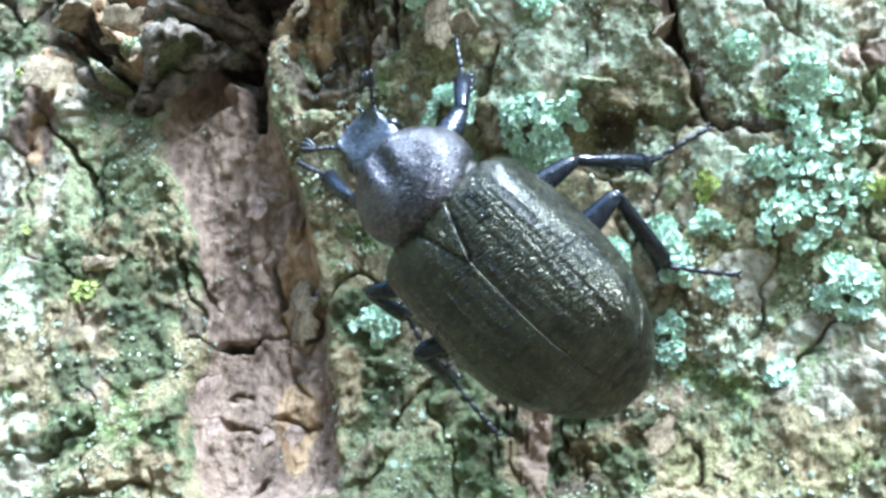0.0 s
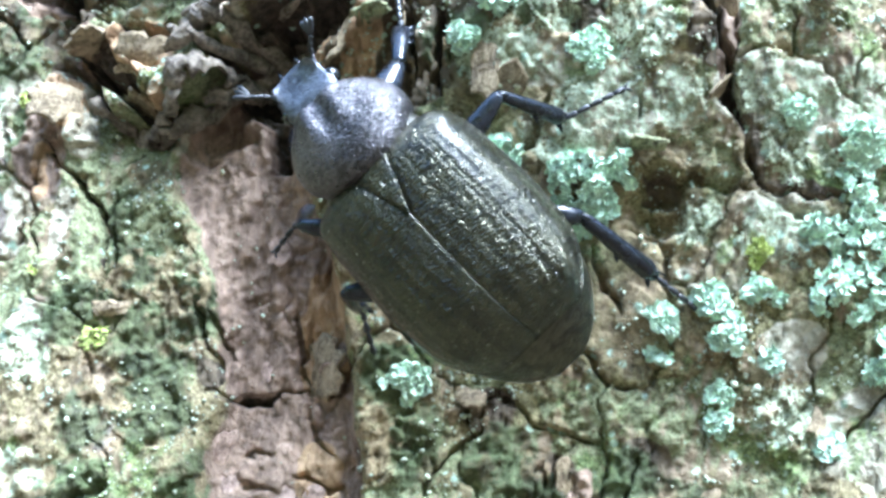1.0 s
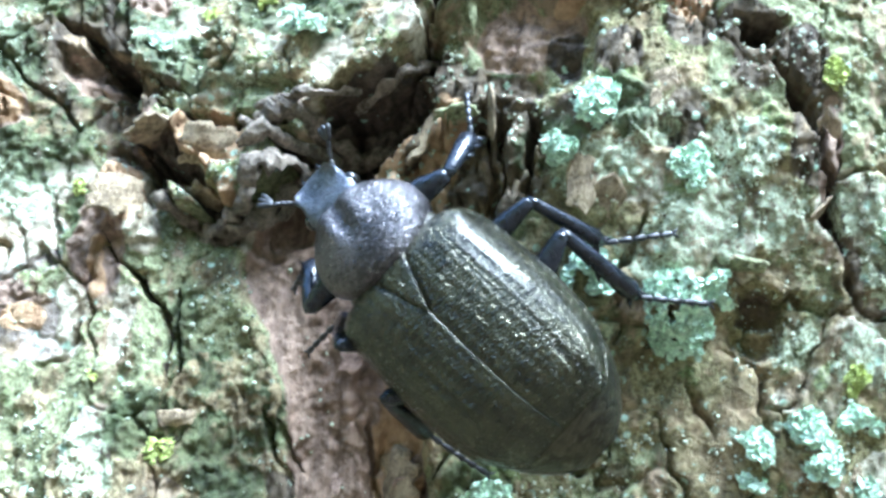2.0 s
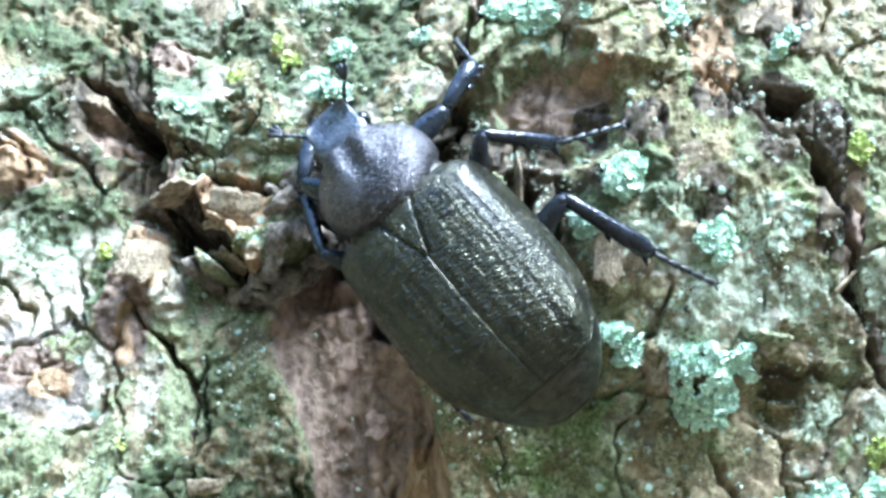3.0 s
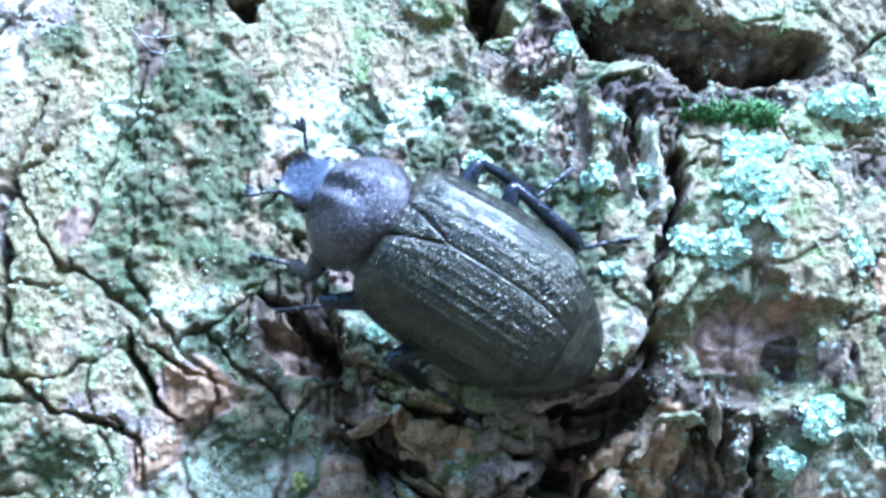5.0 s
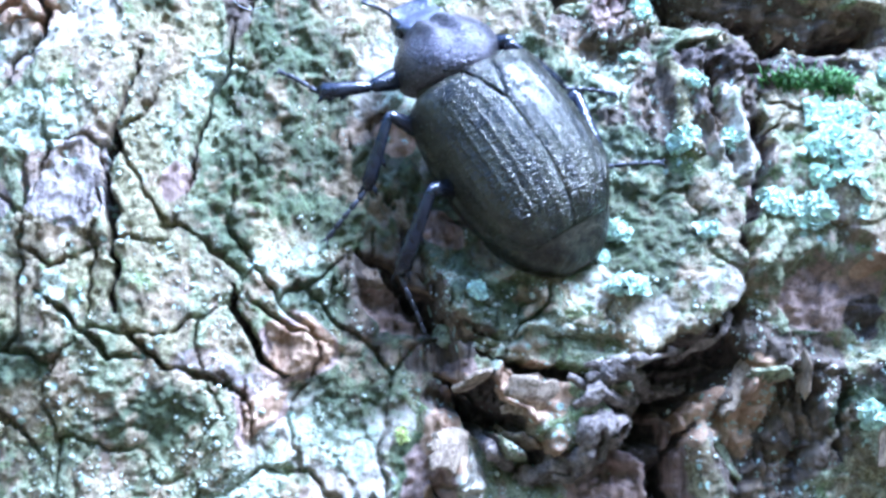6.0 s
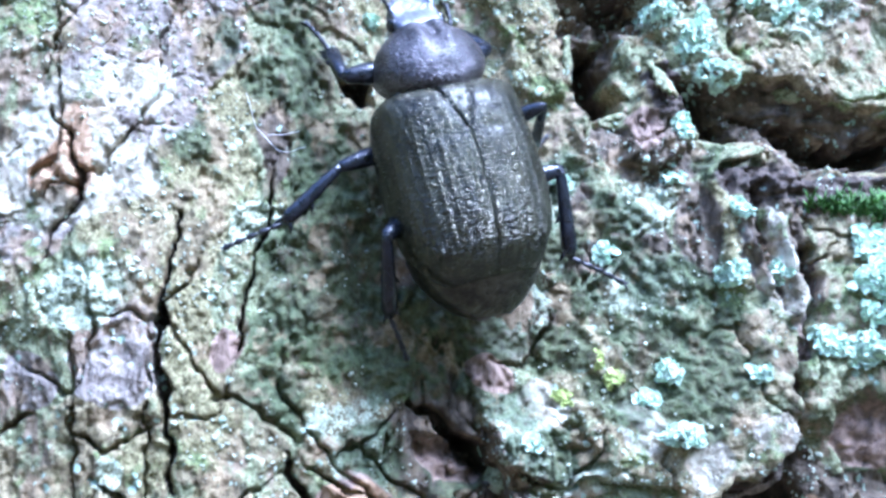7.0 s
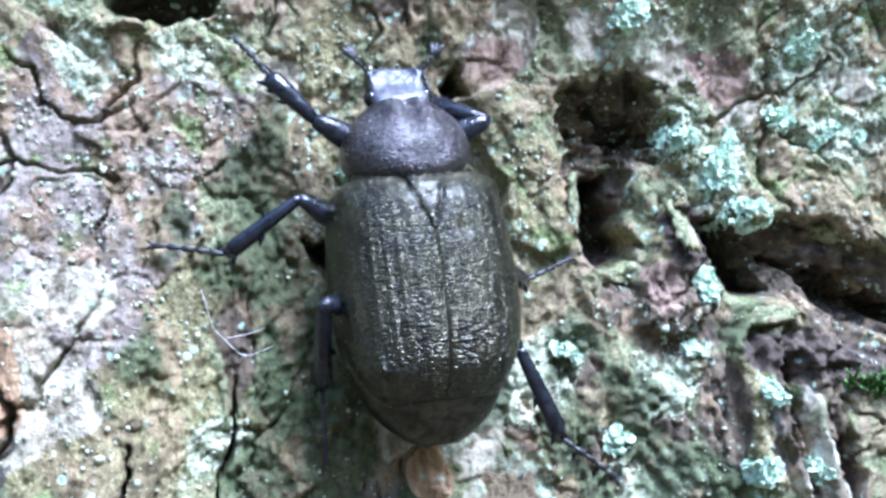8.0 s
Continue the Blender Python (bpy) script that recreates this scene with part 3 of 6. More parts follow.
    s.spot("brown", ((22.0, -28.6, 1.9, 1.9), (27.0, -33.6, 1.9, 1.9), (32.1, -37.1, 1.7, 1.7), (-2.5, -26.8, 1.5, 1.5), (1.5, -26.6, 1.2, 1.2)))
    s.spot("brown", ((-6.0, 25.5, 1.9, 1.9), (-4.4, 19.1, 2.1, 2.1), (-9.0, 16.5, 2.1, 2.1), (-0.8, 23.6, 1.9, 1.9)))
    s.spot("algae_shade", ((-11.8, 14.0, 2.5, 2.5), (-16.4, 13.7, 2.5, 2.5), (0.6, 17.3, 2.3, 2.3), (-6.8, 21.4, 2.5, 2.5)))
    # brightness towards the top, painted in as pale and mint crust
    s.spot("pale", ((31.1, -6.5, 2.1, 2.1), (40.0, -5.8, 2.3, 2.3), (45.6, -7.6, 2.3, 2.3), (49.2, -6.1, 2.3, 2.3), (51.4, -12.4, 1.9, 1.9)))
    s.spot("mint", ((35.2, -6.6, 2.5, 2.5), (43.2, -6.5, 2.5, 2.5), (47.9, -9.8, 2.5, 2.5), (26.9, -9.9, 2.1, 2.1)))
    s.spot("pale", ((-1.4, 7.0, 2.1, 2.1), (3.6, 3.5, 2.1, 2.1), (-8.9, 8.8, 2.1, 2.1), (8.6, 5.7, 1.7, 1.7)))
    s.spot("ochre", ((-5.2, -1.3, 1.2, 1.3), (-11.1, -1.4, 1.1, 0.8), (-3.9, -6.3, 0.9, 1.2)), 0.5)
    s.spot("pale", ((-8.2, -2.1, 0.8, 1.7), (-6.6, -3.9, 1.7, 0.8), (-5.7, 1.7, 2.5, 1.0), (0.7, -0.0, 1.7, 0.7), (4.8, -0.9, 1.7, 0.6)), 0.6)
    s.spot("mint", ((-5.8, 2.0, 2.5, 1.0), (-8.1, 0.2, 1.2, 1.2)))
    s.spot("ochre", ((-13.6, -12.4, 0.8, 2.3), (-18.4, -16.2, 1.4, 1.5), (-24.2, 0.7, 1.2, 1.7)), 0.25)
    s.spot("pale", ((-15.2, -15.1, 1.2, 3.3), (-20.9, -10.5, 2.1, 2.1), (-17.9, -6.8, 2.1, 1.7), (-23.5, -4.8, 1.2, 2.5), (-11.3, -16.4, 1.0, 2.5)))
    s.spot("algae_shade", ((-25.2, 14.3, 2.5, 2.5), (0.0, -9.2, 1.2, 2.1)))
    s.spot("ochre", ((-25.2, 0.0, 1.8, 1.4),), 0.25)
    s.spot("pale", ((-25.2, -8.4, 2.5, 2.5), (-19.1, -9.6, 2.5, 2.5), (-16.4, -5.1, 1.7, 2.1)))
    s.spot("pale", ((-12.5, -6.1, 1.5, 2.5), (-10.0, -8.9, 1.4, 2.1), (-6.6, -4.5, 1.7, 1.2), (-1.9, -8.9, 1.4, 1.7)), 0.9)
    s.spot("pale", ((-27.9, 46.6, 2.1, 2.1), (-3.3, 51.5, 2.1, 1.7), (-10.0, 52.2, 2.1, 1.7), (8.2, 45.5, 2.1, 1.7)))
    s.spot("algae_shade", ((-12.6, 24.3, 2.1, 2.5), (-6.4, 27.4, 1.7, 2.5)))
    s.spot("brown", ((16.2, 1.6, 2.1, 2.5), (14.4, -3.4, 2.1, 2.1), (21.2, -0.6, 1.7, 1.7), (24.5, 4.0, 1.7, 1.7),))
    s.spot("algae_shade", ((19.7, -3.1, 2.5, 2.1), (23.7, 0.3, 2.1, 2.5), (16.2, 4.9, 2.1, 1.7),))
    s.spot("algae_shade", ((-22.1, 4.6, 2.5, 2.5), (-16.5, 3.2, 2.5, 2.5), (-10.1, 5.2, 2.5, 2.1), (-22.7, -1.6, 2.1, 2.5), (-18.5, 9.5, 2.5, 2.1),))
    s.spot("brown", ((-19.2, 1.2, 2.1, 2.1), (-11.9, 1.5, 1.7, 1.7),))
    s.spot("pale", ((-44.9, 30.5, 2.9, 2.9), (-47.0, 24.4, 2.1, 2.9), (-41.6, 26.0, 2.1, 2.1),))
    s.spot("ochre", ((-47.1, 26.0, 1.2, 2.1),), 0.15)
    even = np.clip(np.maximum(s.stain["grey"], np.maximum(0.8 * s.stain["olive"], s.stain["pale"])), 0, 1)
    crusty = np.clip(s.stain["mint"] + 0.3 * s.stain["algae_shade"] + 0.45, 0, 1) * (1 - 0.65 * even)
    # plates with thin cracks between them
    px, pz = x + s.wx * 1.5, z + s.wz * 1.5
    gaping = soft(-0.1, 0.2, rough(x, z, 11.0, 621, 3))
    f1, f2, who = cells(px / 7.5, pz / 12.0, 5)
    s.h += (who - 0.5) * 0.7 * (1 - keep) - (0.2 + 0.8 * gaping) * soft(0.04, 0.005, f2 - f1) * (1 - 0.6 * keep)
    s.stain["plate"] = who
    f1, f2, who = cells(px / 3.6 + 4.1, pz / 4.9, 15)
    s.h += ((who - 0.5) * 0.3 - 0.35 * soft(0.06, 0.0, f2 - f1) * soft(0.05, 0.3, rough(x, z, 9.0, 777, 2))) * (1 - 0.5 * keep)
    s.stain["plate"] = 0.6 * s.stain["plate"] + 0.4 * who
    # flaking layers, whose torn edges step down one below the other
    level = (rough(x, z * 0.55, 14.0, 401, 6, 0.55) + 0.10 * rough(x, z, 2.0, 411, 2)) * 6.0
    s.h += 0.24 * (np.floor(level) + soft(0.0, 0.10, level - np.floor(level))) * (1 - 0.7 * keep)
    level = rough(x * 1.3, z * 0.7, 6.0, 431, 5, 0.55) * 5.0
    s.h += 0.17 * (np.floor(level) + soft(0.0, 0.12, level - np.floor(level))) * (1 - 0.5 * even)
    # swollen crust in small warts, and soft unevenness
    f1, f2, who = cells((x + s.wx) / 1.5, (z + s.wz) / 1.8, 515)
    s.h += crusty * ((who - 0.4) * 0.30 + 0.22 * soft(0.6, 0.1, f1)) * (1 - keep)
    f1, f2, who = cells((x + s.wx) / 0.7, (z + s.wz) / 0.8, 525)
    s.h += crusty * ((who - 0.4) * 0.30) * (1 - keep)
    s.h += rough(x, z * 0.8, 4.0, 71, 4) * 0.45 * (1 - 0.5 * keep) * (1 - 0.4 * even)
    s.h += (0.25 + 0.75 * crusty) * (rough(x, z, 1.4, 81, 3) * 0.35 + rough(x, z, 0.6, 91, 2) * 0.22) * (1 - 0.5 * keep)
    fibre = np.abs(rough(x * 2.6, z * 0.4, 4.0, 451, 4, 0.6))
    s.h -= 0.9 * soft(0.07, 0.0, fibre) * np.maximum(s.stain["brown"], 0.35 * soft(0.0, 0.25, rough(x, z, 16.0, 461, 2))) * (1 - keep)
    s.h += keep * (rough(x * 2.2, z * 0.5, 3.0, 95, 4) * 0.55)
    # scales of the bare strip, broken off along and across
    f1, f2, who = cells(px / 4.2 + 9.1, pz / 7.0, 215)
    s.h += keep * ((who - 0.5) * 0.28 - 0.2 * soft(0.05, 0.0, f2 - f1) * soft(0.0, 0.2, rough(x, z, 7.0, 783, 2)))
    level = rough(x * 1.6, z * 0.7, 5.0, 439, 5, 0.6) * 4.0
    s.h += keep * 0.15 * (np.floor(level) + soft(0.0, 0.14, level - np.floor(level)))
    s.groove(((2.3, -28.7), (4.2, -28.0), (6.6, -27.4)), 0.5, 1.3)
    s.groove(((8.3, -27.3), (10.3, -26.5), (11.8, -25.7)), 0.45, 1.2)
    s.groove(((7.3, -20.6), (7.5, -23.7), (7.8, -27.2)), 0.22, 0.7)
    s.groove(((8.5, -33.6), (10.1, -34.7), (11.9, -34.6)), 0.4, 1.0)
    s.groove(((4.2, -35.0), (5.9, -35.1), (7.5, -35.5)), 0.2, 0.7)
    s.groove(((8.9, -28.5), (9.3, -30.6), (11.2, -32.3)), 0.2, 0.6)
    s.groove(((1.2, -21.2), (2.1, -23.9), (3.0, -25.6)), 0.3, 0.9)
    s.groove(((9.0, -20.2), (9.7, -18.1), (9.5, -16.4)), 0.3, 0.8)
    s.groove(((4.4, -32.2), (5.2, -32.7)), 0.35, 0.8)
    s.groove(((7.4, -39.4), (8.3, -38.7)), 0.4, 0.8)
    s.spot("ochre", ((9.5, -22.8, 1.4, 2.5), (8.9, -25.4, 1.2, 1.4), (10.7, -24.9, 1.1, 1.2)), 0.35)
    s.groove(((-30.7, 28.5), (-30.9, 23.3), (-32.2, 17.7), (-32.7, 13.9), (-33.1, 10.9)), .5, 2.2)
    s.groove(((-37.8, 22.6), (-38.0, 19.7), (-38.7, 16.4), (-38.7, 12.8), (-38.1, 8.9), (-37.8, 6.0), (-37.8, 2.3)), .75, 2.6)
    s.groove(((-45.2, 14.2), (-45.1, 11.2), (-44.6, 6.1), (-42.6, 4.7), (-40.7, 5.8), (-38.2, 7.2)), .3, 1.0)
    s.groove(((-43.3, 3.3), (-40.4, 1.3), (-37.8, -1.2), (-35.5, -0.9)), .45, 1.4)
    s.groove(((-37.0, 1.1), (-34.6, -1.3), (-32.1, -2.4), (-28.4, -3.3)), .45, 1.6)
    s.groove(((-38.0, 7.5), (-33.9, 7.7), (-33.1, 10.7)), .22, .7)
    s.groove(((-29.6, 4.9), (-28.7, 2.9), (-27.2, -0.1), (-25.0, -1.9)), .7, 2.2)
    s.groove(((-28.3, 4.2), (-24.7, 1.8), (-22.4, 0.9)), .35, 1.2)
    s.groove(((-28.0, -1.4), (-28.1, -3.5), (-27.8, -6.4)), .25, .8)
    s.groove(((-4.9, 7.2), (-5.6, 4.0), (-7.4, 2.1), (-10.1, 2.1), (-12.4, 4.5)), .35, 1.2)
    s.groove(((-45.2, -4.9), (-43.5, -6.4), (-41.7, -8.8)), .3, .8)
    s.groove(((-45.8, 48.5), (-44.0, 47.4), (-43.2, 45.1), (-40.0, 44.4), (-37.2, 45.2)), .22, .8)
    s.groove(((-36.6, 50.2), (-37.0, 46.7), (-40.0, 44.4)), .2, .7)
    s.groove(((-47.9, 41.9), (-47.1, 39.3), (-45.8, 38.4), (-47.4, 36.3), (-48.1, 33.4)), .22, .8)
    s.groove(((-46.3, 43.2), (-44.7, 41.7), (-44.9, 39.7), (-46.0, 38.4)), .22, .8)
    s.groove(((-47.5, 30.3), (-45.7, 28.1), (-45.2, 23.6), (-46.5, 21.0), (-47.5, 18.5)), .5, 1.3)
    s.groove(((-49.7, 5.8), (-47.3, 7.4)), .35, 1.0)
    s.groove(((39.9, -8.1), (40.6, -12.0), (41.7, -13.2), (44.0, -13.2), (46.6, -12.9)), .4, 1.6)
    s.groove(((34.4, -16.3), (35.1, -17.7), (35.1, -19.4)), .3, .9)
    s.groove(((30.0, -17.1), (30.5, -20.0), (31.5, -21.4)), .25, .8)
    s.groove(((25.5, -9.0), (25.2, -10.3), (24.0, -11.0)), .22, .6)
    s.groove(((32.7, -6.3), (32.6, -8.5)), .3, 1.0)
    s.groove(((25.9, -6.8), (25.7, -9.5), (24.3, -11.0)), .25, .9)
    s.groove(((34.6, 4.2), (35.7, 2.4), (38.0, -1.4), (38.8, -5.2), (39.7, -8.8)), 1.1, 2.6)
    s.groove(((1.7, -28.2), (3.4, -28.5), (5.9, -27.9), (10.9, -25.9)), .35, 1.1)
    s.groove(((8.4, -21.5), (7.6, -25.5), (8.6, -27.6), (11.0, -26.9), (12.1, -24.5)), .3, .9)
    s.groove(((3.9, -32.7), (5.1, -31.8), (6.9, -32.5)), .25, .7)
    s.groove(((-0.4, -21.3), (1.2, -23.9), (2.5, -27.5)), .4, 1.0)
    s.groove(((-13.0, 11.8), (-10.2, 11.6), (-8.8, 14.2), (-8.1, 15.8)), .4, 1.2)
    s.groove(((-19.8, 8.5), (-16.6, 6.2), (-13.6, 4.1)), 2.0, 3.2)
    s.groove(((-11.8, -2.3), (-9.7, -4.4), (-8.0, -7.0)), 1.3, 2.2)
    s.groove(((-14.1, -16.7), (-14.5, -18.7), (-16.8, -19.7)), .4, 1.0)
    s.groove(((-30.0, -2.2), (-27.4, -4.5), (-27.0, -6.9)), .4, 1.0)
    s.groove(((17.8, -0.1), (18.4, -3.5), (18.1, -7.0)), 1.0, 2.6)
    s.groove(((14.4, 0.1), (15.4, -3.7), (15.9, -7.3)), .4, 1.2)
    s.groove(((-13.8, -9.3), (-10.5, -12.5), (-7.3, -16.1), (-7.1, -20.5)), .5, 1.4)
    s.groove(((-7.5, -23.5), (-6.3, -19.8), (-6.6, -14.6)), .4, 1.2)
    # sunken, rotten bark with a standing point between two gaps
    s.hollow(((4.8, 37.9), (7.5, 36.6), (11.8, 36.5), (18.8, 35.1), (25.5, 33.0), (25.5, 28.5), (17.2, 27.9), (14.3, 27.6), (12.7, 29.6), (8.2, 30.3), (5.7, 30.6), (4.6, 34.4)), 3.4, 1.0, "brown", 0.5)
    s.hollow(((4.6, 37.9), (6.6, 36.6), (8.2, 33.5), (9.6, 30.9), (7.8, 30.2), (5.8, 32.0)), 6.0, 0.6, "rot_shade", 0.35)
    s.hollow(((10.6, 33.4), (14.1, 32.6), (19.0, 32.0), (24.6, 31.2), (24.2, 29.0), (17.6, 28.9), (13.4, 30.0)), 4.5, 0.8, "rot_shade", 0.7)
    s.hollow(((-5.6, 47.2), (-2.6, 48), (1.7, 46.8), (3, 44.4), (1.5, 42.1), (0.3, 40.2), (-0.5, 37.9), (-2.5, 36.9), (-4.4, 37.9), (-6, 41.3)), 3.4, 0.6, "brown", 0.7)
    s.hollow(((-2.6, 46.4), (1.0, 45.4), (2.4, 43.4), (0.4, 42.2), (-3.2, 43.4)), 2.0, 0.8, "rot_shade", 0.7)
    s.hollow(((-4, 40.1), (-1, 40.6), (-0.7, 36.9), (-0.1, 36.3), (-2.9, 32.1), (-4.1, 35)), 9.0, 0.5, "rot_shade", 0.4)
    s.groove(((8.3, 1.8), (10.1, 5.4), (10.7, 11.4), (12.5, 16.4), (14.2, 20.7)), .9, 3.0)
    s.groove(((-13.2, -1.2), (-10.1, -2.9), (-7.4, -5.5), (-2.9, -8.0)), 1.6, 3.5)
    s.groove(((-10.1, 0.7), (-5.6, -0.6), (-1.3, -0.9), (2.9, -0.4), (6.7, 1.8)), 1.3, 3.2)
    s.groove(((6.1, -11.2), (5.7, -6.5), (7.6, -4.0)), 1.0, 2.5)
    s.groove(((15.7, -0.1), (16.3, -3.6), (15.8, -7.5)), .5, 1.5)
    s.groove(((40.0, -34.9), (40.6, -36.8), (41.2, -38.8)), .35, 1.0)
    s.hollow(((1.7, -5.1), (4.2, -3.1), (7.4, -0.3), (10.5, 2.5), (11.9, 0.3), (10.2, -4.5), (6.9, -5.6)), 1.5)
    s.hollow(((32.3, -11.0), (34.6, -10.7), (36.1, -12.6), (35.8, -14.3), (32.0, -14.0)), 2.6, 0.9, "brown", 0.25)
    s.hollow(((32.0, -13.6), (35.8, -13.8), (35.9, -15.5), (34.4, -16.3), (31.8, -15.6)), 2.2, 0.8, "olive", 0.1)
    s.groove(((33.9, -13.0), (33.6, -14.6), (34.2, -16.0)), 0.25, 0.6)
    s.hollow(((13.0, 8.5), (18.3, 9.5), (21.9, 9.3), (22.9, 5.5), (22.7, 2.6), (18.5, 0.4), (14.5, 1.0)), 2.1)
    s.hollow(((32.0, 7.8), (34.9, 6.7), (34.2, 4.9), (32.3, 5.4)), 6.0, 0.6, "rot_shade")
    s.hollow(((-14.6, 47.3), (-13.5, 49.4), (-12.3, 46.9), (-14.3, 46.4)), 6.0, 0.5, "rot_shade")
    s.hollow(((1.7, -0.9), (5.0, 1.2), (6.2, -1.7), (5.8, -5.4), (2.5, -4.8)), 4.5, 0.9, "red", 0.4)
    s.hollow(((4.6, 0.2), (10.4, 2.9), (10.9, 0.9), (8.5, -1.9), (7.2, -3.9), (4.8, -3.2)), 4.4, 0.8, "rot_shade", 0.4)
    s.hollow(((-12.3, -1.2), (-8.7, -0.6), (-6.5, -3.7), (-6.0, -6.8), (-9.1, -5.5)), 4.0, 0.8, "rot_shade", 0.4)
    s.hollow(((-17.5, 6.4), (-12.9, 5.2), (-13.3, 2.9), (-15.6, 3.7)), 4.0, 0.9, "rot_shade", 0.4)
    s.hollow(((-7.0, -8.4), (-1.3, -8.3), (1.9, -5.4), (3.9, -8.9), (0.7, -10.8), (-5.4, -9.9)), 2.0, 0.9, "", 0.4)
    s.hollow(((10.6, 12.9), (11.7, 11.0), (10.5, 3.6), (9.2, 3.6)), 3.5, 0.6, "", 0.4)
    s.hollow(((-26.2, 35.6), (-23.0, 36.6), (-22.6, 32.9), (-24.4, 31.5)), 5.0, 0.8, "rot_shade")
    s.hollow(((-39.5, 56.0), (-31.7, 56.0), (-31.9, 52.6), (-34.7, 51.4), (-37.4, 50.8), (-39.6, 52.4)), 7.0, 0.8, "rot_shade")
    s.hollow(((-27.8, 3.8), (-23.8, 1.0), (-21.9, -0.6), (-25.4, -1.7), (-27.3, 0.8)), 0.6)
    s.hollow(((-13.4, -2.3), (-10.8, -2.1), (-10.1, -4.2), (-12.7, -4.4)), 2.0)
    s.spot("red", ((-13.5, -10.7, 2.4, 3.9), (-20.0, -15.1, 2.6, 1.7), (-12.4, 10.5, 1.9, 1.4), (-11.0, -1.8, 1.3, 1.3), (-11.1, -0.9, 1.5, 1.5), (-24.6, 0.6, 3.0, 2.6), (-27.8, -5.2, 1.1, 2.2), (-25.1, -5.1, 0.9, 1.3), (-33.4, 12.5, 1.0, 2.0), (38.4, -2.6, 0.6, 4.0), (12.6, -36.6, 1.3, 2.6), (29.2, -36.0, 1.2, 3.3),))
    s.spot("red", ((52.8, -7.0, 1.7, 0.9), (-11.3, 50.1, 1.9, 1.7), (7.4, 47.7, 2.3, 2.3), (0.9, 32.3, 1.3, 2.6), (17.0, 6.4, 3.2, 2.6), (20.0, 7.0, 2.2, 2.0)))
    s.spot("rot_shade", ((12, 26.5, 6, 2.0), (3.2, 36, 2.0, 3.0), (19, 26.5, 4, 1.6), (20.8, 5.0, 1.4, 2.0)))
    # the smooth olive plate below the pit
    flat = 0.7 * soft(1.3, 0.8, np.hypot((x + 0.6 * s.wx - 31.8) / 3.6, (z + 0.6 * s.wz + 20.9) / 5.2))
    s.h = s.h * (1 - flat) + flat * (broad + 0.3 + 0.5 * rough(x, z, 7.0, 663, 3) + 0.3 * rough(x, z, 3.0, 661, 4))
    s.stain["olive"] = np.maximum(s.stain["olive"], flat)
    # plates and splinters that stand proud, and the gaps beside them
    s.hollow(((3.0, 40.4), (3.8, 39.7), (4.2, 36.6), (4.7, 33.6), (4.8, 29.8), (2.0, 28.1), (-1.2, 29.2), (-0.4, 32.4), (0.8, 35.8)), -2.2, 0.4, "olive", 0.1)
    s.hollow(((-13.1, 47.1), (-9.9, 48.4), (-7.5, 45.9), (-5.5, 42.4), (-4.3, 38.9), (-4.9, 35.0), (-7.6, 34.2), (-10.2, 36.0), (-11.8, 41.1)), -1.2, 0.6, "", 0.2)
    s.hollow(((18.0, 19.2), (21.5, 20.3), (23.4, 18.4), (25.6, 14.6), (27.0, 11.5), (25.1, 7.9), (20.7, 8.5), (18.3, 11.5), (18.1, 15.7)), -1.3, 0.6, "", 0.2)
    for line in (((5.6, 27.9), (7.4, 29.3), (7.8, 24.3), (8.3, 17.7), (6.8, 17.8), (6.0, 23.2)), ((7.9, 28.4), (9.3, 29.0), (9.6, 23.1), (9.8, 17.7), (9.2, 16.7), (8.6, 20.4), (8.0, 24.3)), ((11.3, 27.1), (12.4, 26.8), (12.6, 21.9), (11.7, 16.2), (10.2, 14.2), (10.7, 18.7), (11.5, 23.0))):
        s.hollow(line, -1.7, 0.5, "olive", 0.2)
    s.groove(((13.6, 23.6), (13.1, 19.2), (12.3, 15.2), (11.4, 12.0)), 1.1, 3.0)
    s.groove(((10.2, 27.0), (10.3, 22.0), (10.2, 17.0)), 0.7, 2.0)
    s.hollow(((-13.8, 7.1), (-7.9, 8.6), (-0.3, 8.8), (2.8, 5.4), (0.5, 2.3), (-5.0, 1.9), (-10.8, 2.6), (-13.4, 4.5)), -1.2, 0.5, "", 0.35)
    s.hollow(((-19.7, 6.0), (-17.5, 7.1), (-14.5, 5.5), (-13.9, 3.3), (-15.2, 1.9), (-17.9, 2.2)), 2.6, 0.6, "red", 0.35)
    s.hollow(((-12.8, -0.6), (-11.3, -0.1), (-10.1, -1.4), (-10.9, -2.7), (-12.2, -2.5)), -0.8, 0.4, "ochre", 0.15)
    s.hollow(((-8.5, -0.3), (-5.7, 0.0), (-2.8, -1.1), (-2.1, -3.4), (-4.2, -4.6), (-6.6, -3.7)), 0.8, 0.6, "ochre", 0.3)
    s.hollow(((-13.2, -4.7), (-10.1, -4.4), (-8.9, -6.9), (-8.9, -9.6), (-12.4, -9.8)), -0.9, 0.5, "pale", 0.25)
    s.hollow(((0.8, -0.9), (4.2, 1.1), (9.1, 3.8), (10.2, 2.4), (9.9, -1.0), (7.9, -2.2), (3.6, -2.8)), 1.4, 0.6, "rot_shade", 0.3)
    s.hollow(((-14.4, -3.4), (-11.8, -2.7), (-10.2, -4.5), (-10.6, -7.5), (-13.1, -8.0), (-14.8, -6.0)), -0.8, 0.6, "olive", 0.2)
    s.hollow(((-1.2, -2.2), (6.4, -3.3), (6.5, -11.3), (4.9, -11.4), (3.8, -7.4), (1.1, -5.1)), 3.4, 0.6, "rot_shade", 0.3)
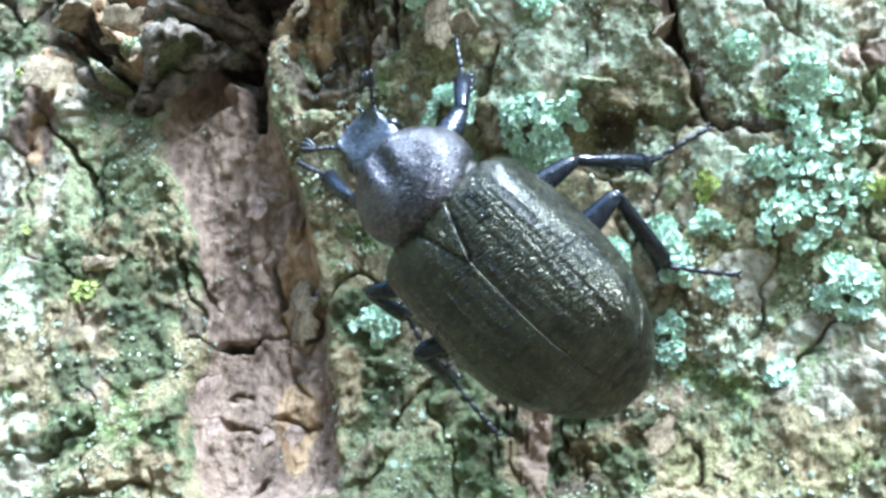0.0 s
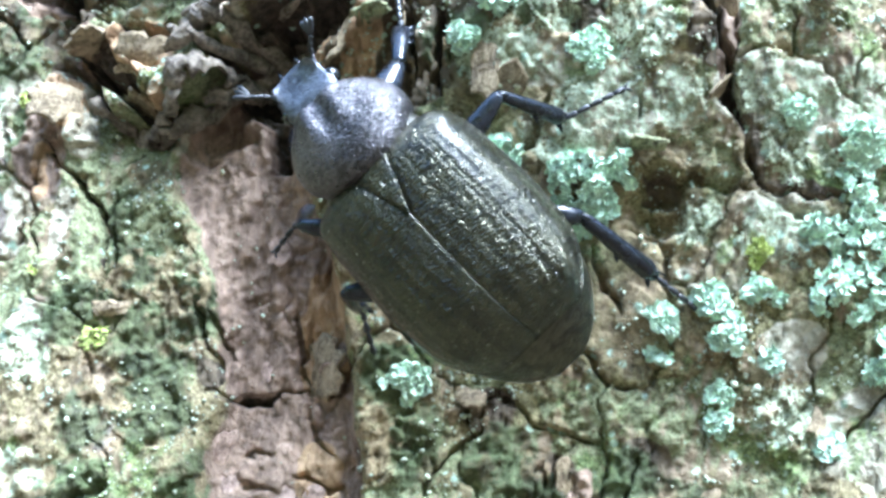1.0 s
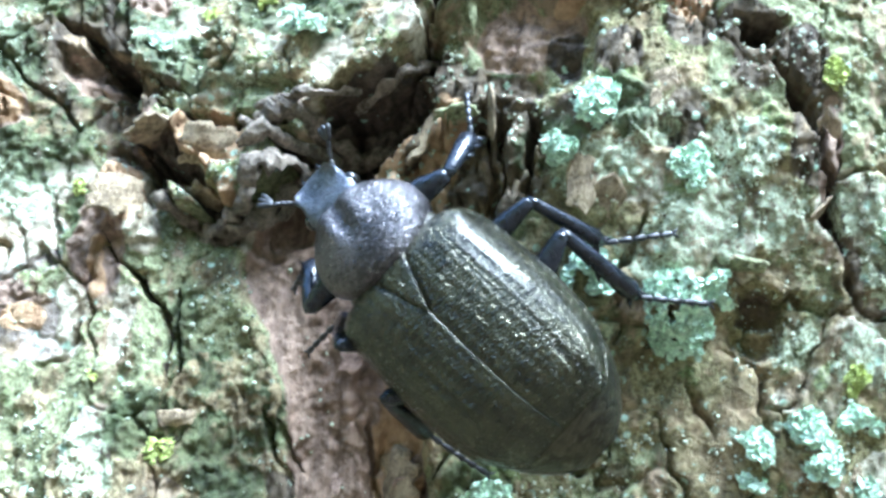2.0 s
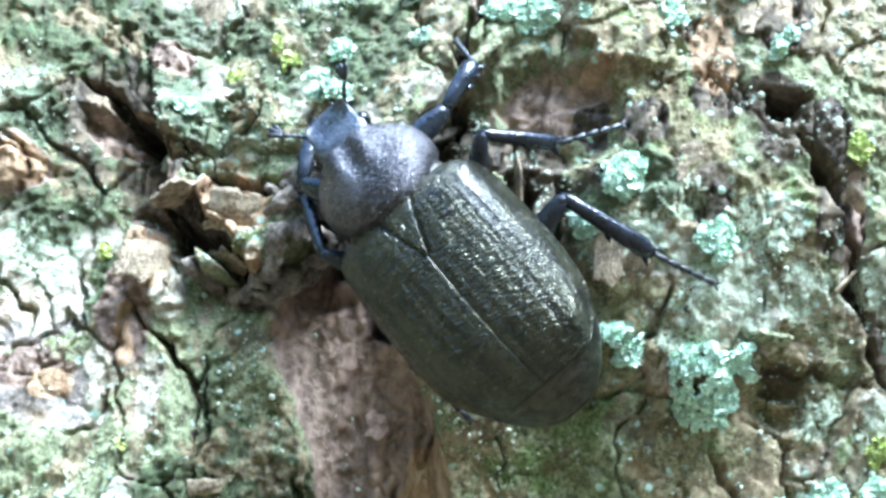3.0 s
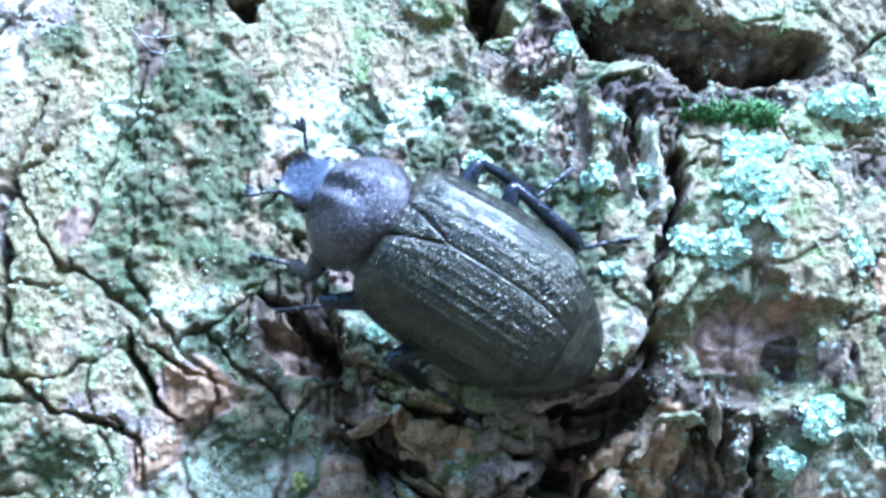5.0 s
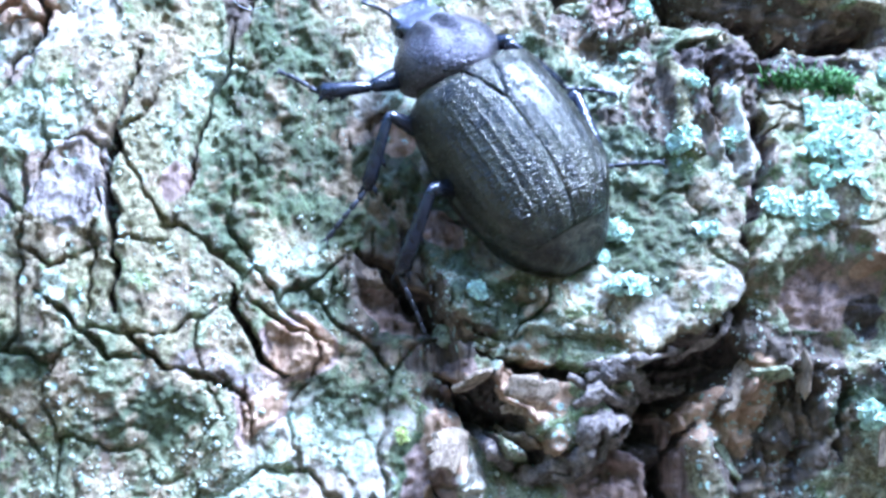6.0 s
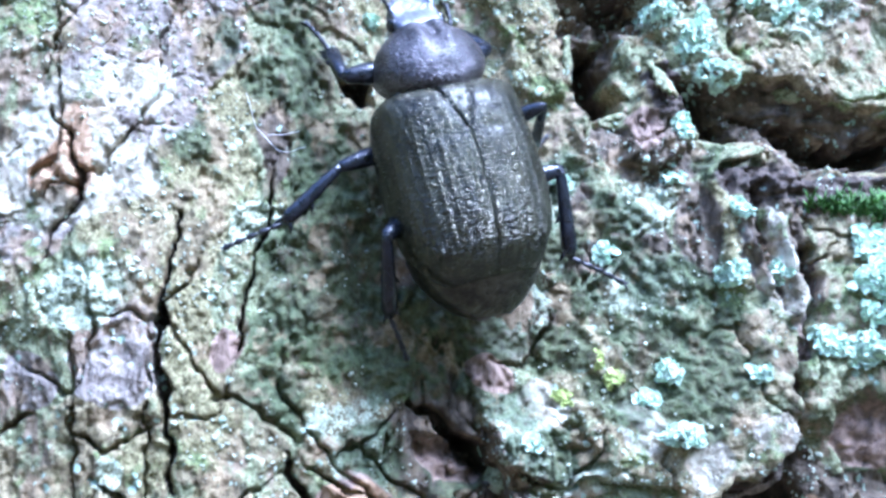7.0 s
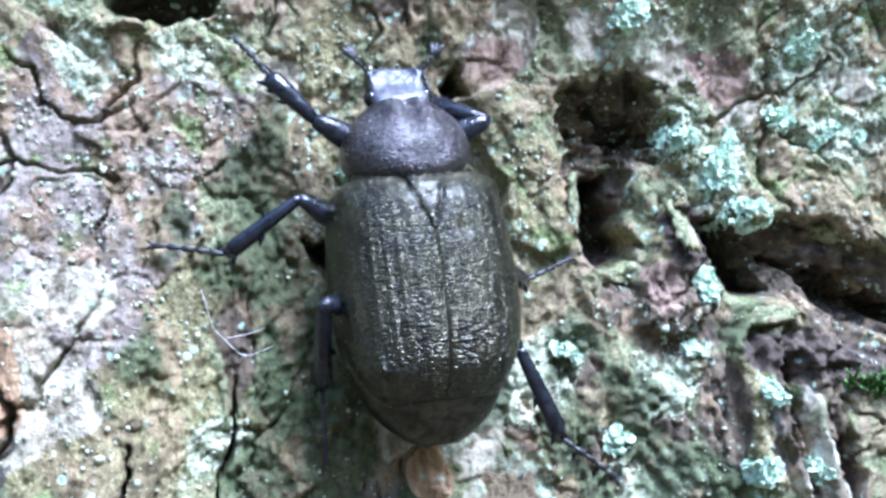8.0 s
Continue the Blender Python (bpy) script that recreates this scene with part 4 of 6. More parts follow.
    s.hollow(((9.1, -2.4), (13.4, -0.7), (17.0, -1.3), (16.9, -6.0), (14.5, -10.8), (10.9, -11.0), (9.8, -6.3)), 2.6, 0.8, "brown", 0.4)
    for line in (((-26.9, 2.5), (-25.2, 3.1), (-23.3, 1.4), (-21.9, 0.6), (-22.8, -1.2), (-25.0, -1.7), (-26.3, -0.5)), ((-27.9, -4.4), (-26.1, -3.0), (-24.4, -3.3), (-25.0, -5.9), (-27.3, -7.2), (-28.6, -6.1))):
        s.hollow(line, -0.5, 0.4, "ochre", 0.12)
    s.spot("brown", ((36.9, 0.2, 0.7, 2.2), (38.4, -3.2, 0.7, 2.4), (39.6, -7.0, 0.7, 2.4), (40.5, -10.5, 0.6, 2.2), (42.5, -12.7, 2.0, 0.5), (45.5, -12.9, 2.0, 0.5)))
    for line in (((27.6, -19.7), (28.6, -23.0), (30.7, -26.0), (33.7, -26.6)), ((35.2, -17.0), (35.6, -21.2), (33.9, -26.2)), ((29.5, -17.0), (30.4, -20.2), (31.6, -21.6)), ((31.8, -15.6), (34.4, -16.3), (35.4, -17.3))):
        s.groove(line, 0.3, 0.8)
    s.groove(((9.4, 25.5), (9.2, 21.0), (10.4, 15.0)), 0.5, 1.5)
    s.groove(((11.8, 24.5), (12.2, 20.0), (11.6, 17.5)), 0.35, 1.0)
    s.spot("pale", ((10.8, 20.0, 2.0, 5.5),))
    s.spot("ochre", ((9.6, -22.5, 1.8, 4.0), (10.5, -34, 1.8, 4.0), (11.9, -2.3, 1.5, 3.8), (-6.6, -2.4, 2.4, 2.4), (-4.4, -7.0, 1.8, 1.1), (10.8, -4.3, 1.4, 1.8), (28.9, 10.4, 2.1, 3.4), (-4.7, -2.1, 2.1, 2.1), (-12.0, -6.3, 2.2, 2.2), (20.9, 9.0, 1.6, 0.6), (8.0, -2.1, 1.4, 3.7), (-23.8, 1.0, 1.8, 1.8), (-45.8, 27.0, 1.5, 4.0), (-16.7, 19.0, 2.1, 2.5),))
    # pale bark, some of it dapples of sunlight put into the colour
    s.spot("pale", ((-46.0, 27.0, 5.0, 6.0), (-40.5, 33.0, 2.4, 2.4), (-11.4, 15.8, 2.8, 3.8), (-18.0, 22.6, 2.4, 6.3), (-12.1, 19.9, 3.3, 2.8)))
    s.spot("pale", ((2.8, 49.4, 2.7, 2.3), (50.0, -29.4, 4.6, 3.8), (50.4, -6.0, 4.3, 2.6), (-9.3, -37.9, 2.3, 3.7)))
    s.stain["red"] = np.maximum(s.stain["red"], s.stain["strip"])
    s.h += s.stain["rot_shade"] * (rough(x * 0.7, z * 1.3, 1.8, 711, 4, 0.6) * 1.6)
    s.h += s.stain["algae_shade"] * (rough(x, z, 1.3, 671, 3) * 0.5 + rough(x, z, 0.55, 681, 2) * 0.25)


def build_trunk():
    s = bark
    ny, nx = s.x.shape
    y = R_TRUNK - np.sqrt(R_TRUNK ** 2 - s.x ** 2) - s.h
    edge = soft(300, 349, np.abs(s.x))
    y = np.where(edge > 0, y + s.h * edge, y)
    front = np.stack([s.x, y, s.z], -1).reshape(-1, 3) * 0.001 + np.array([0, 0, MIDDLE])
    ids = np.arange(ny * nx).reshape(ny, nx)
    quads = [np.stack([ids[:-1, :-1], ids[:-1, 1:], ids[1:, 1:], ids[1:, :-1]], -1).reshape(-1, 4)]
    # the far side, coarse
    turn = np.linspace(math.asin(349 / R_TRUNK), 2 * math.pi - math.asin(349 / R_TRUNK), 60)[1:-1]
    lean = np.array([0.35 * math.sin(5 * a) + 0.25 * math.sin(11 * a + 1) for a in turn]) * 12
    bx = np.sin(turn) * (R_TRUNK + lean)
    by = R_TRUNK - np.cos(turn) * (R_TRUNK + lean)
    rear = np.stack([np.tile(bx, ny), np.tile(by, ny), np.repeat(s.zs, len(turn))], -1) * 0.001 + np.array([0, 0, MIDDLE])
    rid = ny * nx + np.arange(ny * len(turn)).reshape(ny, len(turn))
    band = np.concatenate([ids[:, -1:], rid, ids[:, :1]], 1)
    quads.append(np.stack([band[:-1, :-1], band[:-1, 1:], band[1:, 1:], band[1:, :-1]], -1).reshape(-1, 4))
    verts, faces = np.concatenate([front, rear]), np.concatenate(quads)
    far = np.concatenate([ids[-1], rid[-1]])
    verts = np.concatenate([verts, [[0, R_TRUNK * MM, verts[far[0], 2] + 0.02]]])
    cap = len(verts) - 1
    faces = np.concatenate([faces, [[cap, far[i], far[i + 1], far[(i + 2) % len(far)]] for i in range(0, len(far) - 1, 2)]])
    me = bpy.data.meshes.new("tree_trunk")
    me.vertices.add(len(verts))
    me.vertices.foreach_set("co", verts.astype(np.float32).ravel())
    me.loops.add(faces.size)
    me.loops.foreach_set("vertex_index", faces.astype(np.int32).ravel())
    me.polygons.add(len(faces))
    me.polygons.foreach_set("loop_start", np.arange(0, faces.size, 4, dtype=np.int32))
    me.update(calc_edges=True)
    me.polygons.foreach_set("use_smooth", np.ones(len(faces), bool))
    for name in ("red", "ochre", "algae_shade", "pale", "rot_shade", "plate", "olive", "brown", "mint", "grey"):
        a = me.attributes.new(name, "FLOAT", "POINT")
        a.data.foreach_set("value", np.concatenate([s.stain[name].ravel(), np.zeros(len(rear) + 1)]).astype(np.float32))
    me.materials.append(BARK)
    me.validate()
    ob = tagged(new("tree_trunk", me), "old tree trunk with cracked, lichen-grown bark and a bare red-brown strip", "tree", kind="structure")
    return ob


def build_ground():
    bm = bmesh.new()
    rings = (0.2, 0.5, 1, 2, 5, 15, 60, 400)
    loops = []
    for r in rings:
        loops.append([bm.verts.new((r * math.cos(a), 0.35 + r * math.sin(a), 0.02 * noise.noise((r * math.cos(a) * 3, r * math.sin(a) * 3, 0)) * min(1, 5 / r))) for a in np.linspace(0, 2 * math.pi, 49)[:-1]])
    bm.faces.new(loops[0])
    for a, b in zip(loops[:-1], loops[1:]):
        for i in range(48):
            bm.faces.new((a[i], b[i], b[(i + 1) % 48], a[(i + 1) % 48]))
    me = bpy.data.meshes.new("ground")
    bm.to_mesh(me)
    bm.free()
    me.materials.append(LITTER)
    for p in me.polygons:
        p.use_smooth = True
    # unseen ring, added to hide the low sky from bark and beetle
    bm = bmesh.new()
    low, high = [], []
    for k in range(96):
        a = 2 * math.pi * k / 96
        r = 9.0 + 1.2 * noise.noise((3 * math.cos(a), 3 * math.sin(a), 2.0))
        low.append(bm.verts.new((r * math.cos(a), 0.35 + r * math.sin(a), -0.2)))
        top = 6.2 + 2.0 * noise.noise((5 * math.cos(a), 5 * math.sin(a), 7.0)) + 1.2 * noise.noise((16 * math.cos(a), 16 * math.sin(a), 4.0))
        high.append(bm.verts.new((r * math.cos(a), 0.35 + r * math.sin(a), top)))
    for k in range(96):
        bm.faces.new((low[k], low[(k + 1) % 96], high[(k + 1) % 96], high[k]))
    wall = bpy.data.meshes.new("backdrop")
    bm.to_mesh(wall)
    bm.free()
    wall.materials.append(WOODS_GLOW)
    tagged(new("backdrop", wall), "unseen ring of glowing green woodland, added to hide the low sky and fill the light", "backdrop", kind="structure")
    tagged(new("ground", me), "brown forest floor of leaf litter round the trunk", "ground", kind="structure")


# ---- things on the bark ----


def part(name, bm, material, parent=None, label="", smooth=True, m=None):
    """One mesh object from a bmesh in millimetres, under its thing or part."""
    bmesh.ops.recalc_face_normals(bm, faces=bm.faces)
    me = bpy.data.meshes.new(name)
    bmesh.ops.scale(bm, vec=(MM, MM, MM), verts=bm.verts)
    bm.to_mesh(me)
    bm.free()
    me.materials.append(material)
    if smooth:
        me.polygons.foreach_set("use_smooth", np.ones(len(me.polygons), bool))
    ob = new(name, me)
    if parent:
        ob.parent = parent
    if m is not None:
        ob.matrix_basis = m
    return tagged(ob, label)


def on_bark(x, z, up=0.0):
    """A pose on the bark, z outwards and y upwards, in metres."""
    y, n = bark.at(x, z)
    side = Vector((0, 0, 1)).cross(n).normalized()
    m = Matrix((side, n.cross(side), n)).transposed().to_4x4()
    m.translation = (Vector((x, y, z)) + n * up) * MM + Vector((0, 0, MIDDLE))
    return m


def lobe_mesh(rng, material):
    """One wavy lichen lobe with a raised rim, one millimetre wide."""
    bm = bmesh.new()
    k = 11
    top = bm.verts.new((0, 0, 0.10))
    mid, rim, low = [], [], []
    for i in range(k):
        a = 2 * math.pi * i / k + rng.uniform(-0.25, 0.25)
        r, lift = rng.uniform(0.22, 0.72), rng.uniform(0.0, 0.34)
        c, d = math.cos(a), math.sin(a)
        mid.append(bm.verts.new((c * r * 0.55, d * r * 0.55, lift * 0.55)))
        rim.append(bm.verts.new((c * r, d * r, lift)))
        low.append(bm.verts.new((c * r * 0.75, d * r * 0.75, -0.22)))
    for i in range(k):
        j = (i + 1) % k
        bm.faces.new((top, mid[i], mid[j]))
        bm.faces.new((mid[i], rim[i], rim[j], mid[j]))
        bm.faces.new((rim[i], low[i], low[j], rim[j]))
    bmesh.ops.recalc_face_normals(bm, faces=bm.faces)
    bmesh.ops.scale(bm, vec=(MM, MM, MM), verts=bm.verts)
    me = bpy.data.meshes.new("lobe")
    bm.to_mesh(me)
    bm.free()
    me.materials.append(material)
    return me


def lichen_patch(x, z, rx, rz, meshes, label, rng, dense=1.0, small=1.0):
    base = tagged(new("lichen_patch"), label, "lichen", "lichen on the bark")
    base.matrix_basis = on_bark(x, z)
    inverse = base.matrix_basis.inverted()
    count = min(360, int(8 + dense * 25 * rx * rz))
    arms = [rng.uniform(0.5, 1.25) for _ in range(7)]
    for _ in range(count):
        a, r = rng.uniform(0, 7), rng.random() ** 0.55
        k = int(a)
        reach = arms[k] + (arms[(k + 1) % 7] - arms[k]) * (a - k)
        u, v = math.cos(a * math.tau / 7) * r * reach, math.sin(a * math.tau / 7) * r * reach
        if rx > 1.1 and float(cloud(np.array([(x + u * rx) / 1.3]), np.array([(z + v * rz) / 1.3]), 911)[0]) < -0.12:
            continue
        m = on_bark(x + u * rx, z + v * rz, rng.uniform(0.05, 0.3) + 0.55 * max(0.0, 1 - r * r) * min(1.4, max(0.0, rx - 0.6)))
        size = rng.uniform(0.45, 1.05) * small
        piece = new("lobe", rng.choice(meshes))
        piece.parent = base
        piece.matrix_basis = inverse @ m @ pose(0, 0, 0, rng.uniform(-28, 28), rng.uniform(-28, 28), rng.uniform(0, 360)) @ Matrix.Diagonal((size, size, size * rng.uniform(0.8, 1.4), 1))


def build_lichens():
    rng = random.Random(4)
    mint, yellow = ([lobe_mesh(rng, m) for _ in range(10)] for m in (MINT, YELLOW))
    leafy = "pale mint-green leafy lichen growing on the bark"
    for rows, wide in ((LICHEN_LOW, 0.9), (LICHEN_MID, 1.2), (LICHEN_HIGH, 1.05)):
        for x, z, rx, rz in rows:
            lichen_patch(x, z, wide * rx, wide * rz, mint, leafy, rng, 2.2, 0.86)
    for x, z, rx, rz in LICHEN_YELLOW:
        lichen_patch(x, z, rx, rz, yellow, "yellow-green crusty lichen growing on the bark", rng, 2.6, 0.55)


LICHEN_LOW = ((48.7, -14.9, 4.2, 5.5), (46.7, -19.7, 2.1, 2.1), (50.5, -23.9, 2.5, 2.5), (48.0, -9.0, 2.1, 2.1), (38.8, -26.7, 1.0, 1.0), (38.8, -28.7, 1.0, 1.0), (46.2, -30.0, 1.0, 1.0), (43.6, -7.7, 1.3, 1.3), (28.7, -13.6, 2.9, 2.9), (31.6, -11.7, 1.5, 1.5), (22.8, 0.1, 1.7, 1.7), (29.6, -3.8, 1.1, 1.7), (34.7, -22.7, 2.1, 2.1), (38.3, -20.7, 1.6, 1.6), (38.8, -22.5, 1.4, 1.4), (41.6, -20.0, 1.4, 1.4), (45.2, -15.6, 1.6, 3.6), (20.2, -3.2, 1.2, 1.2), (42.1, -24.5, 0.8, 0.8), (16.3, -26.5, 1.7, 1.7),)
LICHEN_MID = ((13.4, 13.1, 1.3, 1.2), (16.0, 13.2, 1.8, 1.6), (18.6, 14.0, 1.4, 1.5), (15.7, 16.4, 1.6, 1.8), (17.6, 18.6, 2.2, 2.0), (17.0, 21.6, 1.8, 1.4), (20.3, 21.0, 2.2, 1.6), (23.2, 20.6, 1.4, 1.2), (26.2, 26.1, 2.0, 1.4), (29.3, 26.2, 2.6, 2.0), (32.0, 24.4, 1.8, 1.4), (30.8, 15.3, 1.4, 1.6), (33.2, 19.3, 1.2, 1.6), (22.4, 0.2, 1.6, 1.4), (20.2, -3.1, 0.9, 0.7), (29.0, -4.1, 1.1, 1.6), (25.7, 13.0, 0.8, 1.0), (22.4, -11.7, 1.6, 1.6), (34.2, 10.4, 1.2, 1.2))
LICHEN_HIGH = ((6.2, 41.0, 1.7, 2.0), (8.4, 37.6, 1.6, 1.5), (7.6, 42.8, 1.0, 1.2), (4.0, 43.3, 1.2, 1.0), (13.7, 50.7, 1.5, 1.3), (16.1, 43.1, 1.8, 1.5), (11.8, 45.0, 1.2, 1.1), (-6.4, 26.8, 1.5, 1.3), (6.5, 18.9, 1.0, 1.2), (10.1, 19.0, 0.6, 0.8), (7.5, 24.4, 0.8, 0.9), (-3.3, 20.9, 1.0, 0.8), (3.1, 27.3, 0.7, 0.6), (-0.2, 52.8, 1.8, 1.2), (4.3, 32.3, 0.7, 1.2), (-22.7, 40.7, 0.6, 0.5), (1.1, 11.0, 0.8, 0.7), (-0.8, 8.6, 0.9, 0.7), (0.9, 6.0, 1.4, 0.8), (7.4, 10.7, 0.8, 0.8), (-10.6, 5.4, 0.8, 0.6))
LICHEN_YELLOW = ((-11.4, -19.4, 1.5, 1.5), (53.0, -17.1, 1.3, 1.3), (-5.5, 12.0, 1.6, 0.8), (-3.3, 10.5, 0.9, 0.8), (-7.3, 8.8, 0.8, 0.7), (-15.7, -5.9, 0.5, 0.5), (38.9, 3.1, 0.8, 1.5), (41.1, -17.2, 0.8, 1.0), (-6.8, -25.1, 0.9, 0.9),)


def build_moss():
    rng = random.Random(9)
    for x, z, rx, rz in ((16.5, 24.6, 3.0, 0.9), (19.8, 24.4, 1.4, 0.9)):
        bm = bmesh.new()
        base = on_bark(x, z)
        for _ in range(150):
            px, pz = x + rng.gauss(0, 0.45) * rx, z + rng.gauss(0, 0.45) * rz
            m = base.inverted() @ on_bark(px, pz) @ pose(0, 0, 0, rng.uniform(-60, 20), rng.uniform(-45, 45), rng.uniform(-60, 60))
            m.translation = m.translation / MM
            tall, wide = rng.uniform(0.7, 1.7), rng.uniform(0.10, 0.2)
            v = [bm.verts.new(m @ Vector(p)) for p in ((-wide, 0, -0.2), (wide, 0, -0.2), (wide * 0.8, 0.12, tall * 0.6), (-wide * 0.8, 0.12, tall * 0.6), (0, 0.4, tall), (0, -wide, -0.2))]
            for f in ((0, 1, 2, 3), (3, 2, 4), (0, 3, 5), (1, 5, 2), (5, 3, 4), (5, 4, 2)):
                bm.faces.new([v[i] for i in f])
        ob = part("moss_tuft", bm, MOSS, m=base)
        tagged(ob, "small bright green moss tuft in a bark crevice", "moss", kind="stuff")


def build_crumbs():
    """Grains of crust and dust on the bark."""
    rng = random.Random(12)
    bm_v, bm_f = [], []
    t = (1 + 5 ** 0.5) / 2
    ico = [Vector(p).normalized() for p in ((-1, t, 0), (1, t, 0), (-1, -t, 0), (1, -t, 0), (0, -1, t), (0, 1, t), (0, -1, -t), (0, 1, -t), (t, 0, -1), (t, 0, 1), (-t, 0, -1), (-t, 0, 1))]
    tris = ((0, 11, 5), (0, 5, 1), (0, 1, 7), (0, 7, 10), (0, 10, 11), (1, 5, 9), (5, 11, 4), (11, 10, 2), (10, 7, 6), (7, 1, 8), (3, 9, 4), (3, 4, 2), (3, 2, 6), (3, 6, 8), (3, 8, 9), (4, 9, 5), (2, 4, 11), (6, 2, 10), (8, 6, 7), (9, 8, 1))
    made = 0
    while made < 13000:
        x, z = rng.uniform(-54, 60), rng.uniform(-44, 58)
        i, k = int(np.searchsorted(bark.xs, x)), int(np.searchsorted(bark.zs, z))
        thin = min(1.0, bark.stain["red"][k, i] * 0.93 + bark.stain["algae_shade"][k, i] * 0.75 + bark.stain["pale"][k, i] * 0.8 + bark.stain["rot_shade"][k, i] * 0.9)
        bunch = 0.25 + 2.4 * float(cloud(np.array([x / 5.0]), np.array([z / 5.0]), 301)[0]) + 1.6 * float(cloud(np.array([x / 1.7]), np.array([z / 1.7]), 305)[0])
        if rng.random() > bunch * (1 - thin):
            continue
        y, n = bark.at(x, z)
        r = min(0.32, 0.075 * math.exp(rng.gauss(0.25, 0.45)))
        c = Vector((x, y, z)) + n * r * 0.35
        a, b, d = (r * rng.uniform(0.7, 1.3) for _ in range(3))
        first = len(bm_v)
        for p in ico:
            q = rng.uniform(0.75, 1.15)
            bm_v.append(((c.x + p.x * a * q) * MM, (c.y + p.y * b * q) * MM, (c.z + p.z * d * q) * MM + MIDDLE))
        bm_f.extend((first + i, first + j, first + k2) for i, j, k2 in tris)
        made += 1
    me = bpy.data.meshes.new("bark_crumbs")
    me.from_pydata(bm_v, [], bm_f)
    me.materials.append(CRUMB)
    me.polygons.foreach_set("use_smooth", np.ones(len(me.polygons), bool))
    tagged(new("bark_crumbs", me), "pale grey-green grains of crusty lichen scattered over the bark", "lichen", kind="stuff")


def build_flakes(trunk):
    """Curled plates of loose bark, standing off the trunk."""
    rng = random.Random(21)
    kinds = [(row, FLAKE, "loose curled tan bark flake") for row in FLAKES] + [(row, BARK, "loose plate of grey-green bark at a gap") for row in PLATES]
    for (x, z, rx, rz, tilt, turn, up), material, label in kinds:
        bm = bmesh.new()
        n1, n2 = 14, 12
        wave = [rng.uniform(0.78, 1.12) for _ in range(24)]
        grid = {}
        for side in (0, 1):
            for i in range(n1 + 1):
                for j in range(n2 + 1):
                    u, v = 2 * i / n1 - 1, 2 * j / n2 - 1
                    r = max(abs(u), abs(v))
                    a = math.atan2(v, u)
                    round_off = r / max(1e-6, math.hypot(u, v)) if r else 1
                    k = (0.45 + 0.55 * round_off) * wave[int((a + math.pi) / (2 * math.pi) * 23.99)] ** (r * r)
                    px, py = u * rx * k, v * rz * k
                    bend = -0.16 * (px / rx) ** 2 * rx + 0.25 * noise.noise((px * 0.7 + x, py * 0.7 + z, 1.3)) + 0.10 * noise.noise((px * 3 + x, py * 3 + z, 4.3))
                    thick = 0.16 + 0.22 * (1 - r)
                    grid[side, i, j] = bm.verts.new((px, py, bend + (thick if side else -thick)))
        for i in range(n1):
            for j in range(n2):
                for side in (0, 1):
                    bm.faces.new((grid[side, i, j], grid[side, i + 1, j], grid[side, i + 1, j + 1], grid[side, i, j + 1]))
        rim = [(i, 0) for i in range(n1)] + [(n1, j) for j in range(n2)] + [(i, n2) for i in range(n1, 0, -1)] + [(0, j) for j in range(n2, 0, -1)]
        for (a, b), (c, d) in zip(rim, rim[1:] + rim[:1]):
            bm.faces.new((grid[0, a, b], grid[0, c, d], grid[1, c, d], grid[1, a, b]))
        part("bark_flake", bm, material, trunk, label, m=on_bark(x, z, up) @ pose(0, 0, 0, tilt, 0, turn))


FLAKES = (
    (-6.0, -5.6, 2.3, 1.5, 26, -12, 0.5), (-5.5, -2.8, 2.6, 1.8, 18, -5, 0.3), (-10.5, -1.6, 1.4, 1.6, 15, 10, 0.1), 
    (-5.9, -23.0, 1.5, 0.6, 35, 10, 0.4), (10.2, -1.2, 0.85, 2.6, 0, -18, -0.2), (9.7, -25.6, 1.8, 2.5, -4, 0, 0.0),
    (21.1, -27.8, 1.6, 0.7, 30, -15, 0.4), (-11.4, 15.8, 2.6, 3.1, 6, 12, 0.1), (-12.0, -6.9, 2.2, 1.8, 10, 0, 0.05),
)


PLATES = (
    (-5.2, 38.5, 0.9, 2.3, 0, -12, 0.2), (0.9, 38.8, 0.8, 1.7, 10, 25, 0.2), (2.9, 36.4, 0.9, 2.6, 5, -12, 0.2), (-1.2, 41.4, 1.8, 0.7, 20, 5, 0.1),
    (5.0, 39.0, 0.9, 1.5, -10, 30, 0.2), (9.5, 37.0, 1.9, 0.7, 15, -5, 0.2), (15.0, 35.9, 2.2, 0.7, 15, -4, 0.2), (9.0, 29.8, 2.0, 0.8, -15, 8, 0.1),
    (-4.4, 46.9, 1.2, 0.9, 20, 35, 0.1), (3.6, 42.2, 0.8, 1.4, 0, 20, 0.1), (-37.5, 50.6, 1.3, 0.8, -20, -10, 0.1), (-33.4, 50.4, 1.2, 0.7, -15, 12, 0.1),
    (12.6, -0.2, 1.8, 0.8, 20, 8, 0.2), (9.9, -6.6, 0.8, 2.4, 0, 4, 0.2), (-12.6, 2.2, 1.4, 0.9, 25, -30, 0.2), (33.4, -10.2, 1.4, 0.6, 20, 0, 0.1),
)


